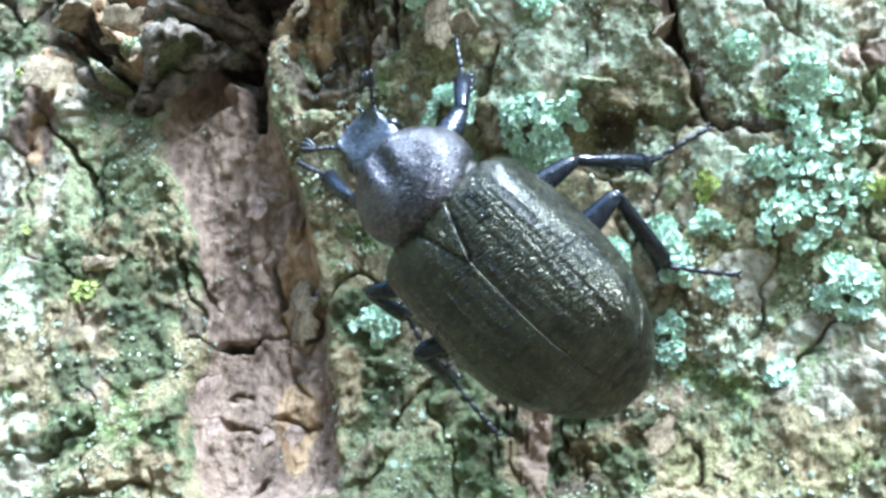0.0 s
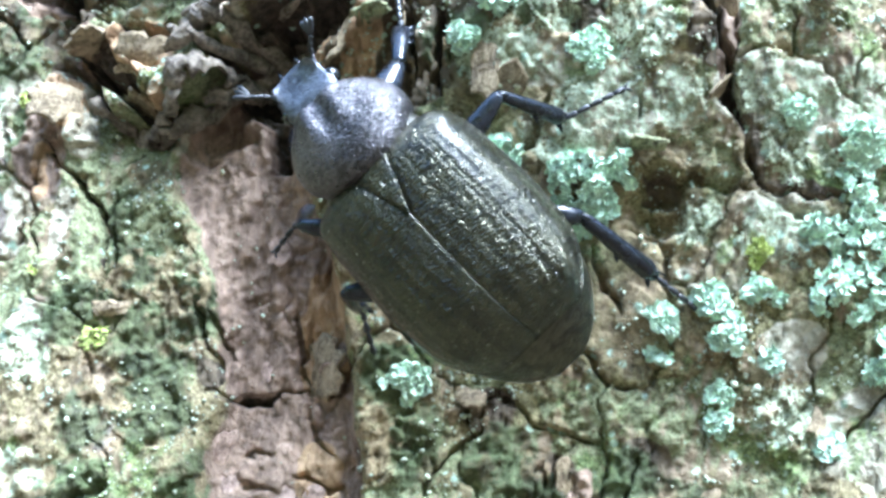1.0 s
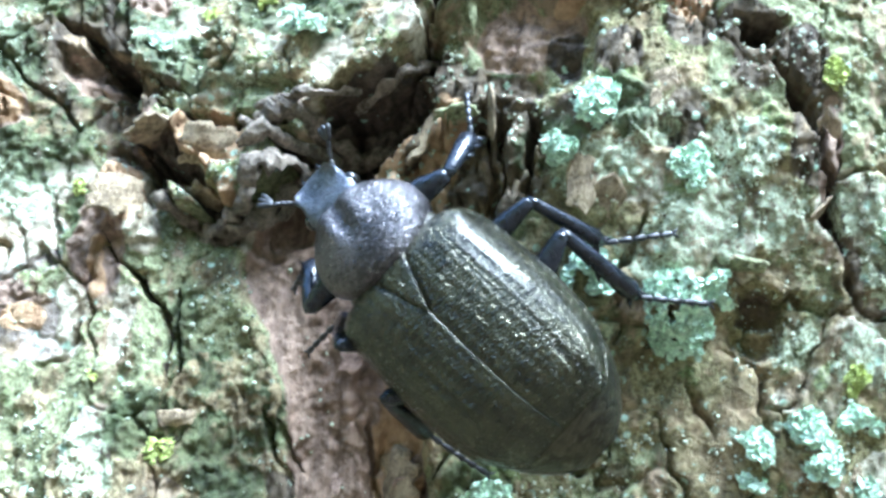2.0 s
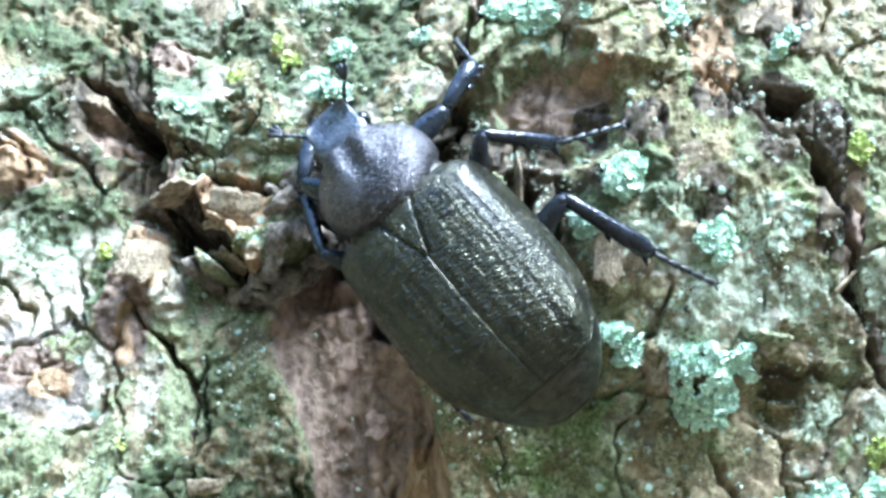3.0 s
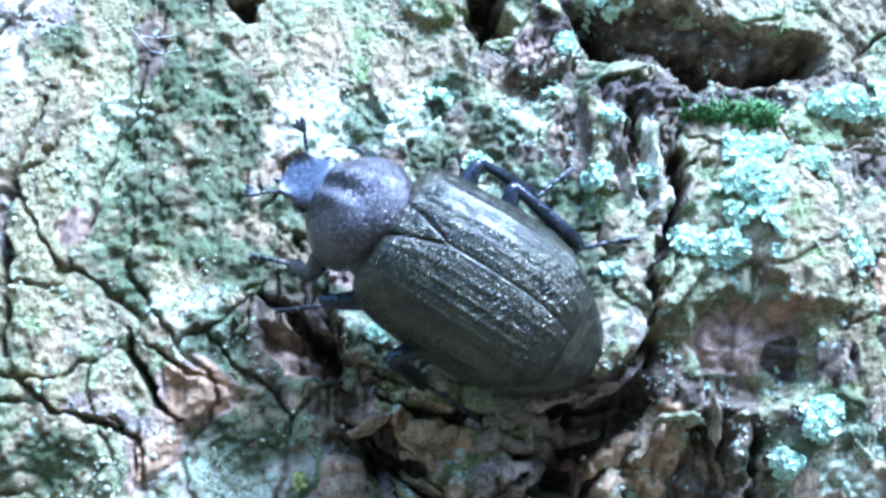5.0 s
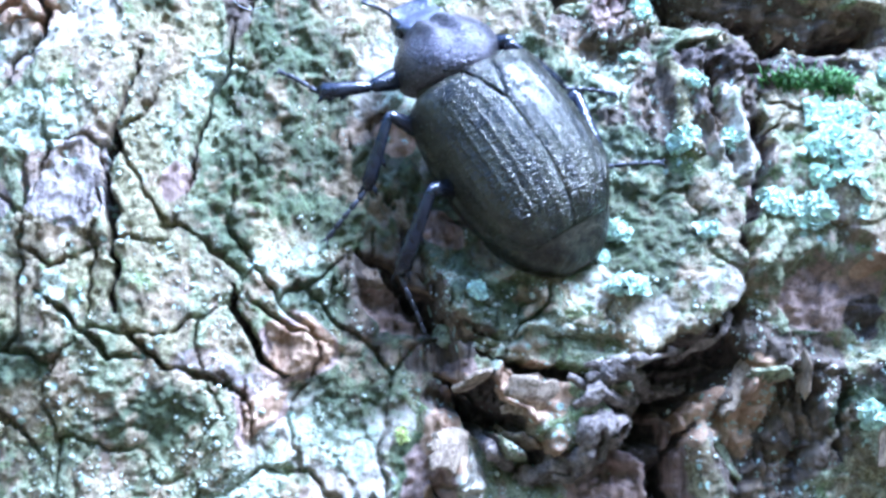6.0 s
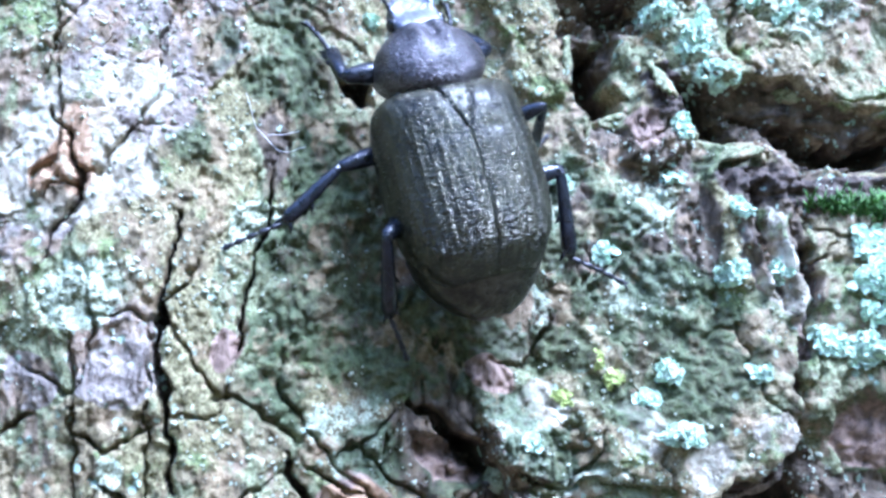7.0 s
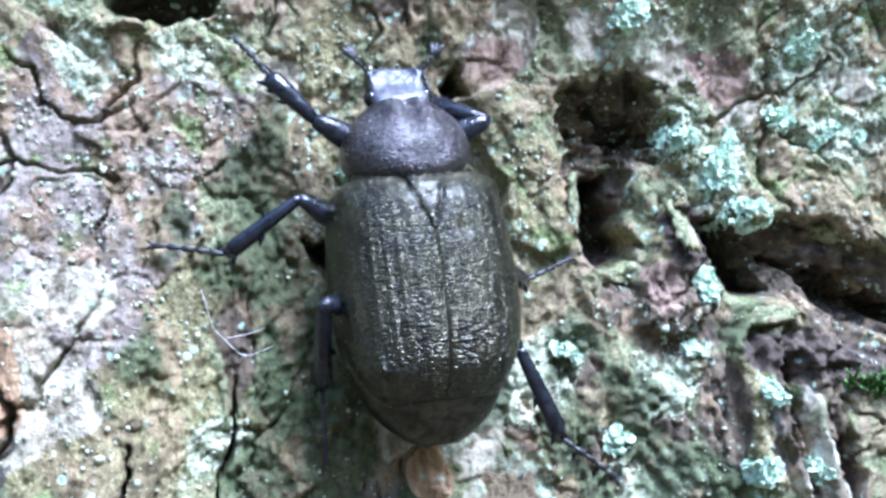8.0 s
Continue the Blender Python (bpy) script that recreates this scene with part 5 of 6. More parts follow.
def build_curls(trunk):
    """Strips of bark rolled up along the edge of the ledge."""
    rng = random.Random(41)
    for line, radius, up, roll in CURLS:
        bm = bmesh.new()
        pts = [Vector(on_bark(x, z, up + 0.35 * math.sin(3 * k)).translation) / MM for k, (x, z) in enumerate(line)]
        path = []
        for p, q in zip(pts[:-1], pts[1:]):
            path += [p.lerp(q, k / 7) for k in range(7)]
        path.append(pts[-1])
        grid = []
        for k, p in enumerate(path):
            d = (path[min(k + 1, len(path) - 1)] - path[max(k - 1, 0)]).normalized()
            out = Vector((0, -1, 0))
            side = d.cross(out).normalized()
            out = side.cross(d)
            end = min(1.0, 0.45 + 0.2 * min(k, len(path) - 1 - k))
            r = radius * end * (1 + 0.9 * noise.noise((k * 0.5, radius * 9, line[0][0])))
            first, last = roll + 60 * noise.noise((k * 0.8, 3.1, line[0][1])), roll + 170 + 150 * noise.noise((k * 0.7, 7.7, line[0][1]))
            ring = []
            for j in range(15):
                a = radians(first + (last - first) * j / 14)
                w = r * (1 + 0.35 * noise.noise((k * 0.5, j * 0.6, line[0][0] * 3)) + 0.25 * noise.noise((k * 1.3, j * 1.1, line[0][0] * 5)))
                ring.append(bm.verts.new(p + side * (w * math.cos(a)) + out * (w * math.sin(a)) + d * rng.uniform(-0.06, 0.06)))
            grid.append(ring)
        for a, b in zip(grid[:-1], grid[1:]):
            for j in range(14):
                bm.faces.new((a[j], a[j + 1], b[j + 1], b[j]))
        ob = part("bark_curl", bm, CURL, trunk, "curled strip of grey-brown bark")
        mod = ob.modifiers.new("thickness", "SOLIDIFY")
        mod.thickness, mod.offset = 0.2 * MM, 0.0


CURLS = (
    (((-6.4, -8.0), (-4.4, -8.9), (-2.6, -7.9), (-1.0, -5.6)), 0.65, 0.9, -30),
    (((-1.3, -5.5), (0.3, -4.2), (2.2, -3.0)), 0.7, 1.2, -20),
    (((1.2, -2.7), (4.0, -1.6), (7.2, -0.4)), 0.42, 1.0, -30),
    (((-9.8, -4.8), (-8.2, -6.6), (-6.6, -7.8)), 0.45, 0.5, -40),
    (((-1.9, 0.1), (2.1, 0.4), (5.5, 1.9)), 0.36, 0.6, -50),
    (((5.0, 1.4), (7.9, 3.4), (9.9, 5.6)), 0.36, 0.8, -30),
    (((-3.0, -1.8), (0.6, -1.9), (4.0, -1.2)), 0.4, 0.9, -10),
    (((-3.0, -8.0), (-1.2, -5.9), (1.2, -3.6)), 0.5, 1.5, -60),
    (((-7.2, -8.0), (-4.0, -8.4), (-2.4, -7.6)), 0.4, 1.0, -20),
    (((1.6, -3.0), (-0.1, -3.9), (-1.6, -4.9), (-2.6, -6.2), (-3.1, -7.3), (-4.3, -7.8), (-5.7, -8.0)), 0.8, 1.2, -20),
    (((-1.8, -0.2), (0.9, -1.4), (3.9, -1.7), (7.5, -1.2)), 0.75, 1.2, -30),
    (((-2.4, -3.4), (-1.5, -2.3), (0.2, -1.9)), 0.5, 1.0, -30),
)


def build_scales(trunk):
    """Thin scales of bark lying on the bare strip and on the crust."""
    rng = random.Random(33)
    for count, box, material, kinds in ((8, (1.0, 13.0, -40.0, -12.0), RED_SCALE, "red"), (34, (14.0, 52.0, -38.0, 26.0), FLAKE, "")):
        meshes = []
        for _ in range(7):
            bm = bmesh.new()
            k = 11
            rim = [rng.uniform(0.6, 1.15) for _ in range(k)]
            top = bm.verts.new((0, 0, 0.20))
            loops = []
            for r, z in ((0.5, 0.2), (0.93, 0.13), (1.0, 0.02), (0.9, -0.2)):
                loops.append([bm.verts.new((r * rim[i] * math.cos(6.2832 * i / k), r * rim[i] * math.sin(6.2832 * i / k), z + rng.uniform(-0.03, 0.03))) for i in range(k)])
            for i in range(k):
                j = (i + 1) % k
                bm.faces.new((top, loops[0][i], loops[0][j]))
                for a, b in zip(loops[:-1], loops[1:]):
                    bm.faces.new((a[i], b[i], b[j], a[j]))
            bmesh.ops.recalc_face_normals(bm, faces=bm.faces)
            bmesh.ops.scale(bm, vec=(MM, MM, MM), verts=bm.verts)
            me = bpy.data.meshes.new("bark_scale")
            bm.to_mesh(me)
            bm.free()
            me.materials.append(material)
            meshes.append(me)
        made = 0
        while made < count:
            x, z = rng.uniform(*box[:2]), rng.uniform(*box[2:])
            if kinds and bark.stain[kinds][int(np.searchsorted(bark.zs, z)), int(np.searchsorted(bark.xs, x))] < 0.6:
                continue
            a = rng.uniform(0.6, 1.7)
            ob = new("bark_scale", rng.choice(meshes))
            ob.parent = trunk
            ob.matrix_basis = on_bark(x, z, 0.0) @ pose(0, 0, 0, rng.uniform(-4, 8), rng.uniform(-8, 8), rng.uniform(-25, 25)) @ Matrix.Diagonal((a * rng.uniform(0.6, 1.0), a * rng.uniform(0.9, 1.5), 0.7, 1))
            made += 1


def build_silk():
    cu = bpy.data.curves.new("silk_thread", "CURVE")
    cu.dimensions, cu.bevel_depth, cu.bevel_resolution = "3D", 0.00002, 1
    for line in (((-33.0, 32.6), (-32.2, 30.2), (-30.6, 28.4), (-29.9, 28.1)), ((-30.6, 28.4), (-29.4, 27.9), (-28.4, 28.6)), ((-31.4, 29.3), (-29.9, 29.6), (-28.9, 30.0))):
        sp = cu.splines.new("POLY")
        sp.points.add(len(line) - 1)
        for p, (x, z) in zip(sp.points, line):
            y, n = bark.at(x, z)
            p.co = (*((Vector((x, y, z)) + n * 0.5) * MM + Vector((0, 0, MIDDLE))), 1)
    cu.materials.append(SILK)
    tagged(new("silk_thread", cu), "fine white silk thread caught on the bark", "thread")


# ---- the beetle: millimetres, x to its right, y forwards, z away from the bark ----
def between(s, *pairs):
    """A smooth curve through (place, value) pairs."""
    xs, ys = [p[0] for p in pairs], [p[1] for p in pairs]
    if s <= xs[0]:
        return ys[0]
    for i in range(len(xs) - 1):
        if s <= xs[i + 1]:
            h = xs[i + 1] - xs[i]
            t = (s - xs[i]) / h
            slope = lambda k: (ys[min(k + 1, len(ys) - 1)] - ys[max(k - 1, 0)]) / (xs[min(k + 1, len(xs) - 1)] - xs[max(k - 1, 0)])
            a, b = slope(i) * h, slope(i + 1) * h
            return (2 * t ** 3 - 3 * t * t + 1) * ys[i] + (t ** 3 - 2 * t * t + t) * a + (3 * t * t - 2 * t ** 3) * ys[i + 1] + (t ** 3 - t * t) * b
    return ys[-1]


def case_point(s, q, side):
    """A point of a wing case: s along it from the base, q from the seam to the rim and under it."""
    y = 6.5 - 15.6 * s
    w = between(s, (0, 3.7), (0.015, 4.6), (0.04, 5.3), (0.08, 5.75), (0.15, 6.0), (0.3, 6.2), (0.55, 6.35), (0.78, 5.95), (0.9, 5.0), (0.96, 4.2), (1, 3.4))
    h = between(s, (0, 5.9), (0.015, 6.7), (0.04, 7.4), (0.08, 8.0), (0.17, 8.6), (0.45, 9.05), (0.68, 8.85), (0.80, 8.3), (0.88, 7.6), (0.95, 6.6), (1, 5.7))
    low = between(s, (0, 4.4), (0.3, 3.6), (0.7, 3.6), (0.9, 4.0), (1, 4.6))
    a = q * radians(104)
    c, d = max(0.0, math.sin(min(a, math.pi / 2))) ** 0.78, math.cos(a)
    under = max(0.0, a - math.pi / 2)
    x = 0.015 + (w - 0.015) * (c - 0.25 * under) + 0.22 * math.exp(-((q - 0.86) / 0.028) ** 2) * min(1, 5 * s)
    z = low + (h - low) * (math.copysign(abs(d) ** 0.76, d))
    wave = 0.010 * noise.noise((s * 9.0, q * 14.0, side * 3.0)) + 0.006 * noise.noise((s * 25.0, q * 30.0, side * 5.0))
    ribs = sum(math.exp(-((q + wave - k) / 0.018) ** 2) for k in (0.09, 0.18, 0.27, 0.36, 0.45, 0.54, 0.63))
    z += 0.045 * ribs * float(soft(0.06, 0.3, s) * soft(1.0, 0.8, s)) - 0.035 * math.exp(-(q / 0.014) ** 2)
    z += 0.35 * math.exp(-((s - 0.08) / 0.05) ** 2 - ((q - 0.66) / 0.13) ** 2) - 0.12 * math.exp(-((s - 0.31) / 0.03) ** 2 - ((q - 0.14) / 0.10) ** 2)
    z += 0.35 * math.exp(-((s - 0.86) / 0.05) ** 2 - ((q - 0.48) / 0.12) ** 2)
    cut = (6.7 - y) / 4.9
    if cut < 1:
        z -= 0.18 * math.exp(-((x - 1.65 * (1 - cut) ** 0.9) / 0.16) ** 2)
    return Vector((side * x, y, z))


def sheet(bm, point, nu, nv):
    ids = [[bm.verts.new(point(i / nu, j / nv)) for j in range(nv + 1)] for i in range(nu + 1)]
    for i in range(nu):
        for j in range(nv):
            bm.faces.new((ids[i][j], ids[i + 1][j], ids[i + 1][j + 1], ids[i][j + 1]))
    return ids


def thicken(ob, mm):
    mod = ob.modifiers.new("thickness", "SOLIDIFY")
    mod.thickness, mod.offset = mm * MM, -1.0
    return ob


def tube(bm, line, radii, k=10, flat=1.0, up=Vector((0, 0, 1))):
    """A closed limb through the points, with a radius at each."""
    rings = []
    for i, (p, r) in enumerate(zip(line, radii)):
        d = (Vector(line[min(i + 1, len(line) - 1)]) - Vector(line[max(i - 1, 0)])).normalized()
        side = d.cross(up).normalized()
        top = side.cross(d)
        rings.append([bm.verts.new(Vector(p) + side * (r * math.cos(a)) + top * (r * flat * math.sin(a))) for a in (2 * math.pi * j / k for j in range(k))])
    for a, b in zip(rings[:-1], rings[1:]):
        for j in range(k):
            bm.faces.new((a[j], a[(j + 1) % k], b[(j + 1) % k], b[j]))
    bm.faces.new(rings[0][::-1])
    bm.faces.new(rings[-1])


def ball(bm, c, r, squash=(1, 1, 1)):
    made = bmesh.ops.create_uvsphere(bm, u_segments=14, v_segments=9, radius=r)
    bmesh.ops.scale(bm, vec=squash, verts=made["verts"])
    bmesh.ops.translate(bm, vec=c, verts=made["verts"])


def pronotum_point(s, q):
    """s from the hind margin to the front, q from one side to the other."""
    w = between(s, (0, 2.9), (0.1, 3.75), (0.28, 4.4), (0.5, 4.5), (0.7, 4.2), (0.86, 3.5), (1, 2.45))
    h = between(s, (0, 7.5), (0.12, 8.1), (0.4, 8.05), (0.75, 6.9), (1, 5.6))
    low = between(s, (0, 4.3), (0.5, 3.6), (1, 3.5))
    a = (2 * q - 1) * radians(98)
    x = w * math.copysign(abs(math.sin(a)) ** 0.9, a)
    z = low + (h - low) * math.copysign(abs(math.cos(a)) ** 0.85, math.cos(a))
    y = 6.35 + 5.6 * s - 0.9 * (abs(x) / 4.4) ** 2 * (1 - s) * 0.2 - 0.5 * s * (abs(x) / 4.4) ** 2
    y -= 0.8 * (1 - min(1, (abs(x) / 3.9) ** 2)) * (1 - s) ** 2
    front = soft(0.35, 0.8, s)
    z += float(front) * (0.42 * math.exp(-((abs(x) - 1.15) / 0.7) ** 2) - 0.3 * math.exp(-(x / 0.5) ** 2))
    return Vector((x, y, z))


def build_head(parent):
    bm = bmesh.new()

    def top(s, q):
        x = (2 * q - 1) * between(s, (0, 2.0), (0.3, 2.1), (0.6, 1.85), (0.85, 1.85), (1, 1.55))
        y = 11.55 + 3.4 * s - 0.3 * (2 * q - 1) ** 2 * s
        z = between(s, (0, 5.55), (0.5, 4.8), (1, 3.95)) - 0.35 * (1 - (2 * q - 1) ** 2) * float(soft(0.2, 0.6, s)) + 0.4 * float(soft(0.6, 1, s)) * (2 * q - 1) ** 4
        return Vector((x, y, z - 0.5 * abs(2 * q - 1) ** 6 * (1 - s)))

    a = sheet(bm, top, 16, 16)
    b = sheet(bm, lambda s, q: Vector((top(s, q).x * 0.92, top(s, q).y - 0.1, between(s, (0, 2.2), (0.7, 2.3), (1, 3.1)))), 16, 16)
    for i in range(16):
        bm.faces.new((a[i][0], a[i + 1][0], b[i + 1][0], b[i][0]))
        bm.faces.new((a[i][16], a[i + 1][16], b[i + 1][16], b[i][16]))
        bm.faces.new((a[16][i], a[16][i + 1], b[16][i + 1], b[16][i]))
        bm.faces.new((a[0][i], a[0][i + 1], b[0][i + 1], b[0][i]))
    head = part("head", bm, HEAD, parent, "flat head with raised front corners")
    for side in (-1, 1):
        bm = bmesh.new()
        ball(bm, (side * 1.98, 12.5, 4.2), 0.62, (0.85, 1, 1))
        part("eye", bm, EYE, head, "round glossy black eye")
        line = [Vector((side * (1.6 + 0.15 * k + 0.02 * k * k), 13.85 + 0.33 * k - 0.01 * k * k, 3.9 + 0.17 * k)) for k in range(6)]
        bm = bmesh.new()
        tube(bm, (line[0], line[0].lerp(line[1], 0.4), line[1], line[2]), (0.13, 0.2, 0.19, 0.13), 8)
        antenna = part("antenna", bm, FEET, parent, "short black antenna with a leafed club")
        for p, q in zip(line[2:-1], line[3:]):
            bm = bmesh.new()
            tube(bm, (p, p.lerp(q, 0.25), p.lerp(q, 0.75), q), (0.13, 0.15, 0.15, 0.13), 8)
            part("segment", bm, FEET, antenna)
        end = line[-1]
        for k in (-1, 0, 1):
            bm = bmesh.new()
            d = Vector((side * (0.45 + 0.34 * k), 1.0 - 0.25 * k, 0.2 * k)).normalized()
            tube(bm, (end, end + d * 0.3, end + d * 0.9, end + d * 1.2), (0.10, 0.18, 0.2, 0.1), 8, 0.6)
            part("club_leaf", bm, FEET, antenna)
    for side in (-1, 1):
        bm = bmesh.new()
        tube(bm, ((side * 0.6, 14.55, 2.7), (side * 0.8, 15.25, 2.5), (side * 0.75, 15.65, 2.4)), (0.13, 0.15, 0.06), 8)
        part("palp", bm, LEGS, head)


HIPS = {"F": (2.3, 9.2, 3.0), "M": (3.7, 3.2, 2.4), "H": (3.3, -1.6, 2.2)}
LONG = {"F": (4.4, 4.4, 4.0), "M": (5.2, 6.2, 5.4), "H": (5.6, 7.2, 5.6)}


def build_leg(which, side, parent):
    thigh, shin, foot = LONG[which]
    fat = {"F": 1.15, "M": 0.95, "H": 1.1}[which]
    bm = bmesh.new()
    tube(bm, [(0, thigh * k, 0) for k in (-0.06, 0.05, 0.3, 0.6, 0.85, 0.97, 1.03)], [fat * r for r in (0.35, 0.6, 0.85, 0.8, 0.6, 0.5, 0.25)], 14, 0.8)
    leg = part("leg", bm, LEGS, parent, "black glossy leg")
    bm = bmesh.new()
    tube(bm, [(0, shin * k, 0.12 * math.sin(3 * k)) for k in (-0.04, 0.06, 0.3, 0.6, 0.88, 1.0)], [fat * r for r in (0.26, 0.42, 0.5, 0.58, 0.66, 0.34)], 12, 0.8)
    teeth = {"F": (0.55, 0.78, 0.97), "M": (0.6, 0.97), "H": (0.55, 0.97)}[which]
    for k in teeth:
        tube(bm, ((side * 0.3, shin * k - 0.3, 0), (side * 0.65, shin * k, 0), (side * 0.95, shin * k + 0.35, 0)), (0.3, 0.2, 0.03), 7)
    tube(bm, ((-side * 0.3, shin * 0.95, 0), (-side * 0.45, shin + 0.35, -0.1), (-side * 0.42, shin + 0.8, -0.2)), (0.14, 0.1, 0.02), 6)
    tibia = part("tibia", bm, LEGS, leg)
    bm = bmesh.new()
    n = 5
    seg = foot * 0.9 / n
    wave = lambda k: Vector((0, seg * k, 0.22 * math.sin(math.pi * k / n) * 1.2))
    for k in range(n):
        p, q = wave(k), wave(k + 1)
        tube(bm, (p, p.lerp(q, 0.3), p.lerp(q, 0.8), q), (0.12, 0.17, 0.25, 0.15), 8)
    tip = wave(n)
    for c in (-1, 1):
        tube(bm, (tip, tip + Vector((c * 0.22, foot * 0.06, -0.02)), tip + Vector((c * 0.38, foot * 0.11, -0.28))), (0.12, 0.09, 0.02), 6)
    tarsus = part("tarsus", bm, FEET, leg, "jointed foot with two claws")
    return leg, tibia, tarsus


def build_beetle():
    beetle = tagged(new("beetle"), "dark bronze-black chafer beetle climbing the bark", "beetle")
    for side, name in ((-1, "wing_case"), (1, "wing_case")):
        bm = bmesh.new()
        sheet(bm, lambda s, q: case_point(s, q, side), 72, 120)
        thicken(part(name, bm, ELYTRA, beetle, "wrinkled dark olive-bronze wing case"), 0.35)
    bm = bmesh.new()

    def shield(s, q):
        x = (2 * q - 1) * (1.56 * (1 - s) ** 0.9 + 0.02)
        y = 6.7 - 4.8 * s
        a = case_point((6.5 - y) / 15.6 if y < 6.5 else 0.0, 0.05, 1).z
        return Vector((x, y, a + 0.16 - 0.14 * (2 * q - 1) ** 4 - 0.06 * s))

    sheet(bm, shield, 16, 10)
    thicken(part("scutellum", bm, ELYTRA, beetle, "triangular dark shield between the wing cases"), 0.5)
    bm = bmesh.new()
    sheet(bm, pronotum_point, 40, 56)
    thicken(part("pronotum", bm, PRONOTUM, beetle, "domed purple-bronze neck shield"), 0.35)
    bm = bmesh.new()
    ys = (12.4, 11.5, 9.0, 6.5, 3.0, -1.0, -4.0, -6.4, -7.6)
    ws = (1.2, 2.2, 3.3, 4.2, 5.6, 6.3, 6.35, 5.9, 5.2)
    hs = (4.6, 5.2, 6.2, 6.8, 7.0, 7.2, 7.2, 6.9, 6.2)
    ls = (3.4, 2.6, 1.9, 1.5, 1.2, 1.1, 1.2, 1.5, 1.8)
    rings = []
    for y, w, h, lo in zip(ys, ws, hs, ls):
        mid = (h + lo) / 2
        rings.append([bm.verts.new((w * math.cos(a), y, mid + (h - lo) / 2 * math.sin(a))) for a in (2 * math.pi * j / 32 for j in range(32))])
    for a, b in zip(rings[:-1], rings[1:]):
        for j in range(32):
            bm.faces.new((a[j], a[(j + 1) % 32], b[(j + 1) % 32], b[j]))
    bm.faces.new(rings[0])
    bm.faces.new(rings[-1])
    body = part("body", bm, BELLY, beetle, "dark segmented underside")
    mod = body.modifiers.new("round", "SUBSURF")
    mod.levels = mod.render_levels = 1
    # the last plate of the back, bare behind the wing cases
    bm = bmesh.new()

    def rear(s, q):
        w = between(s, (0, 5.6), (0.3, 5.2), (0.6, 4.2), (0.85, 2.8), (1, 1.3))
        h = between(s, (0, 6.3), (0.2, 6.35), (0.5, 5.7), (0.8, 4.6), (1, 3.5))
        a = (2 * q - 1) * radians(100)
        low = between(s, (0, 2.4), (1, 2.6))
        y = -6.2 - 5.6 * s + 0.7 * (1 - math.cos(a)) * (1 - s) * 0.5
        return Vector((w * math.copysign(abs(math.sin(a)) ** 0.85, a), y, low + (h - low) * math.copysign(abs(math.cos(a)) ** 0.85, math.cos(a))))

    sheet(bm, rear, 24, 40)
    thicken(part("pygidium", bm, TAIL, beetle, "smooth dark brown tail plate"), 0.3)
    build_head(beetle)
    legs = {}
    for which in "FMH":
        for name, side in (("L", -1), ("R", 1)):
            legs[name + which] = build_leg(which, side, beetle)
    return beetle, legs


# ---- what moves ----
# seconds; place on the trunk (x, y, z); heading to the left, lift of the head, roll
BODY = (
    (0, 28.2, -2.2, -24.4, 46.9, 13.5, -15.6),
    (0.5, 24.2, -3.1, -22.9, 46.1, 12.0, -15.4),
    (1, 20.3, -4.2, -17.9, 47.3, 13.0, -14.2),
    (1.5, 16.9, -4.9, -17.1, 48.0, 9.5, -13.7),
    (2, 15.2, -1.7, -15.6, 49.9, 4.0, -18.0),
    (2.2, 14.6, -1.7, -13.7, 49.7, 4.6, -18.9),
    (3.5, 10.1, -3.7, -3.3, 41.7, 6.9, -13.9),
    (4, 5.7, -3.2, 1.6, 53.9, 6.2, -12.3),
    (4.5, 1.6, -2.6, 5.5, 56.3, 4.6, 0.0),
    (5, -4.8, -2.9, 8.7, 60.8, 2.0, 6.5),
    (5.2, -5.1, -2.0, 9.0, 59.0, 1.9, 8.4),
    (6.5, -12.2, 4.6, 22.4, 20.6, -12.0, 9.7),
    (7, -16.9, 2.2, 26.0, 15.4, -5.8, 9.1),
    (7.5, -17.8, 4.2, 30.7, 2.3, -5.6, 9.1),
    (8, -18.4, 3.9, 32.8, 5.3, -13.4, 6.9),
)
# seconds; where each shin ends and where each foot stands (x, z, x, z)
LEG_RF = ((0, 24.0, -10.2, 23.2, -7.0), (0.5, 22.4, -9.7, 23.3, -6.2), (1, 15.9, -3.1, 15.0, 0.7), (1.5, 15.2, -3.0, 13.5, 1.1), (2, 14.0, -3.1, 13.3, 1.3), (2.2, 13.5, -2.5, 13.2, 1.4), (3.3, 11.1, 10.0, 8.6, 13.0), (3.5, 9.1, 9.0, 8.6, 11.7), (4, -1.9, 15.3, -4.6, 17.3), (4.5, -2.2, 16.6, -1.9, 19.2), (5, -12.1, 20.7, -13.7, 21.9), (5.2, -12.6, 20.8, -14.0, 22.0), (6.3, -10.0, 30.7, -10.1, 35.1), (6.5, -9.8, 36.9, -9.9, 40.7), (7, -15.8, 39.6, -16.0, 42.7), (7.5, -15.0, 44.4, -15.6, 46.7), (8, -16.3, 45.7, -16.6, 47.8))
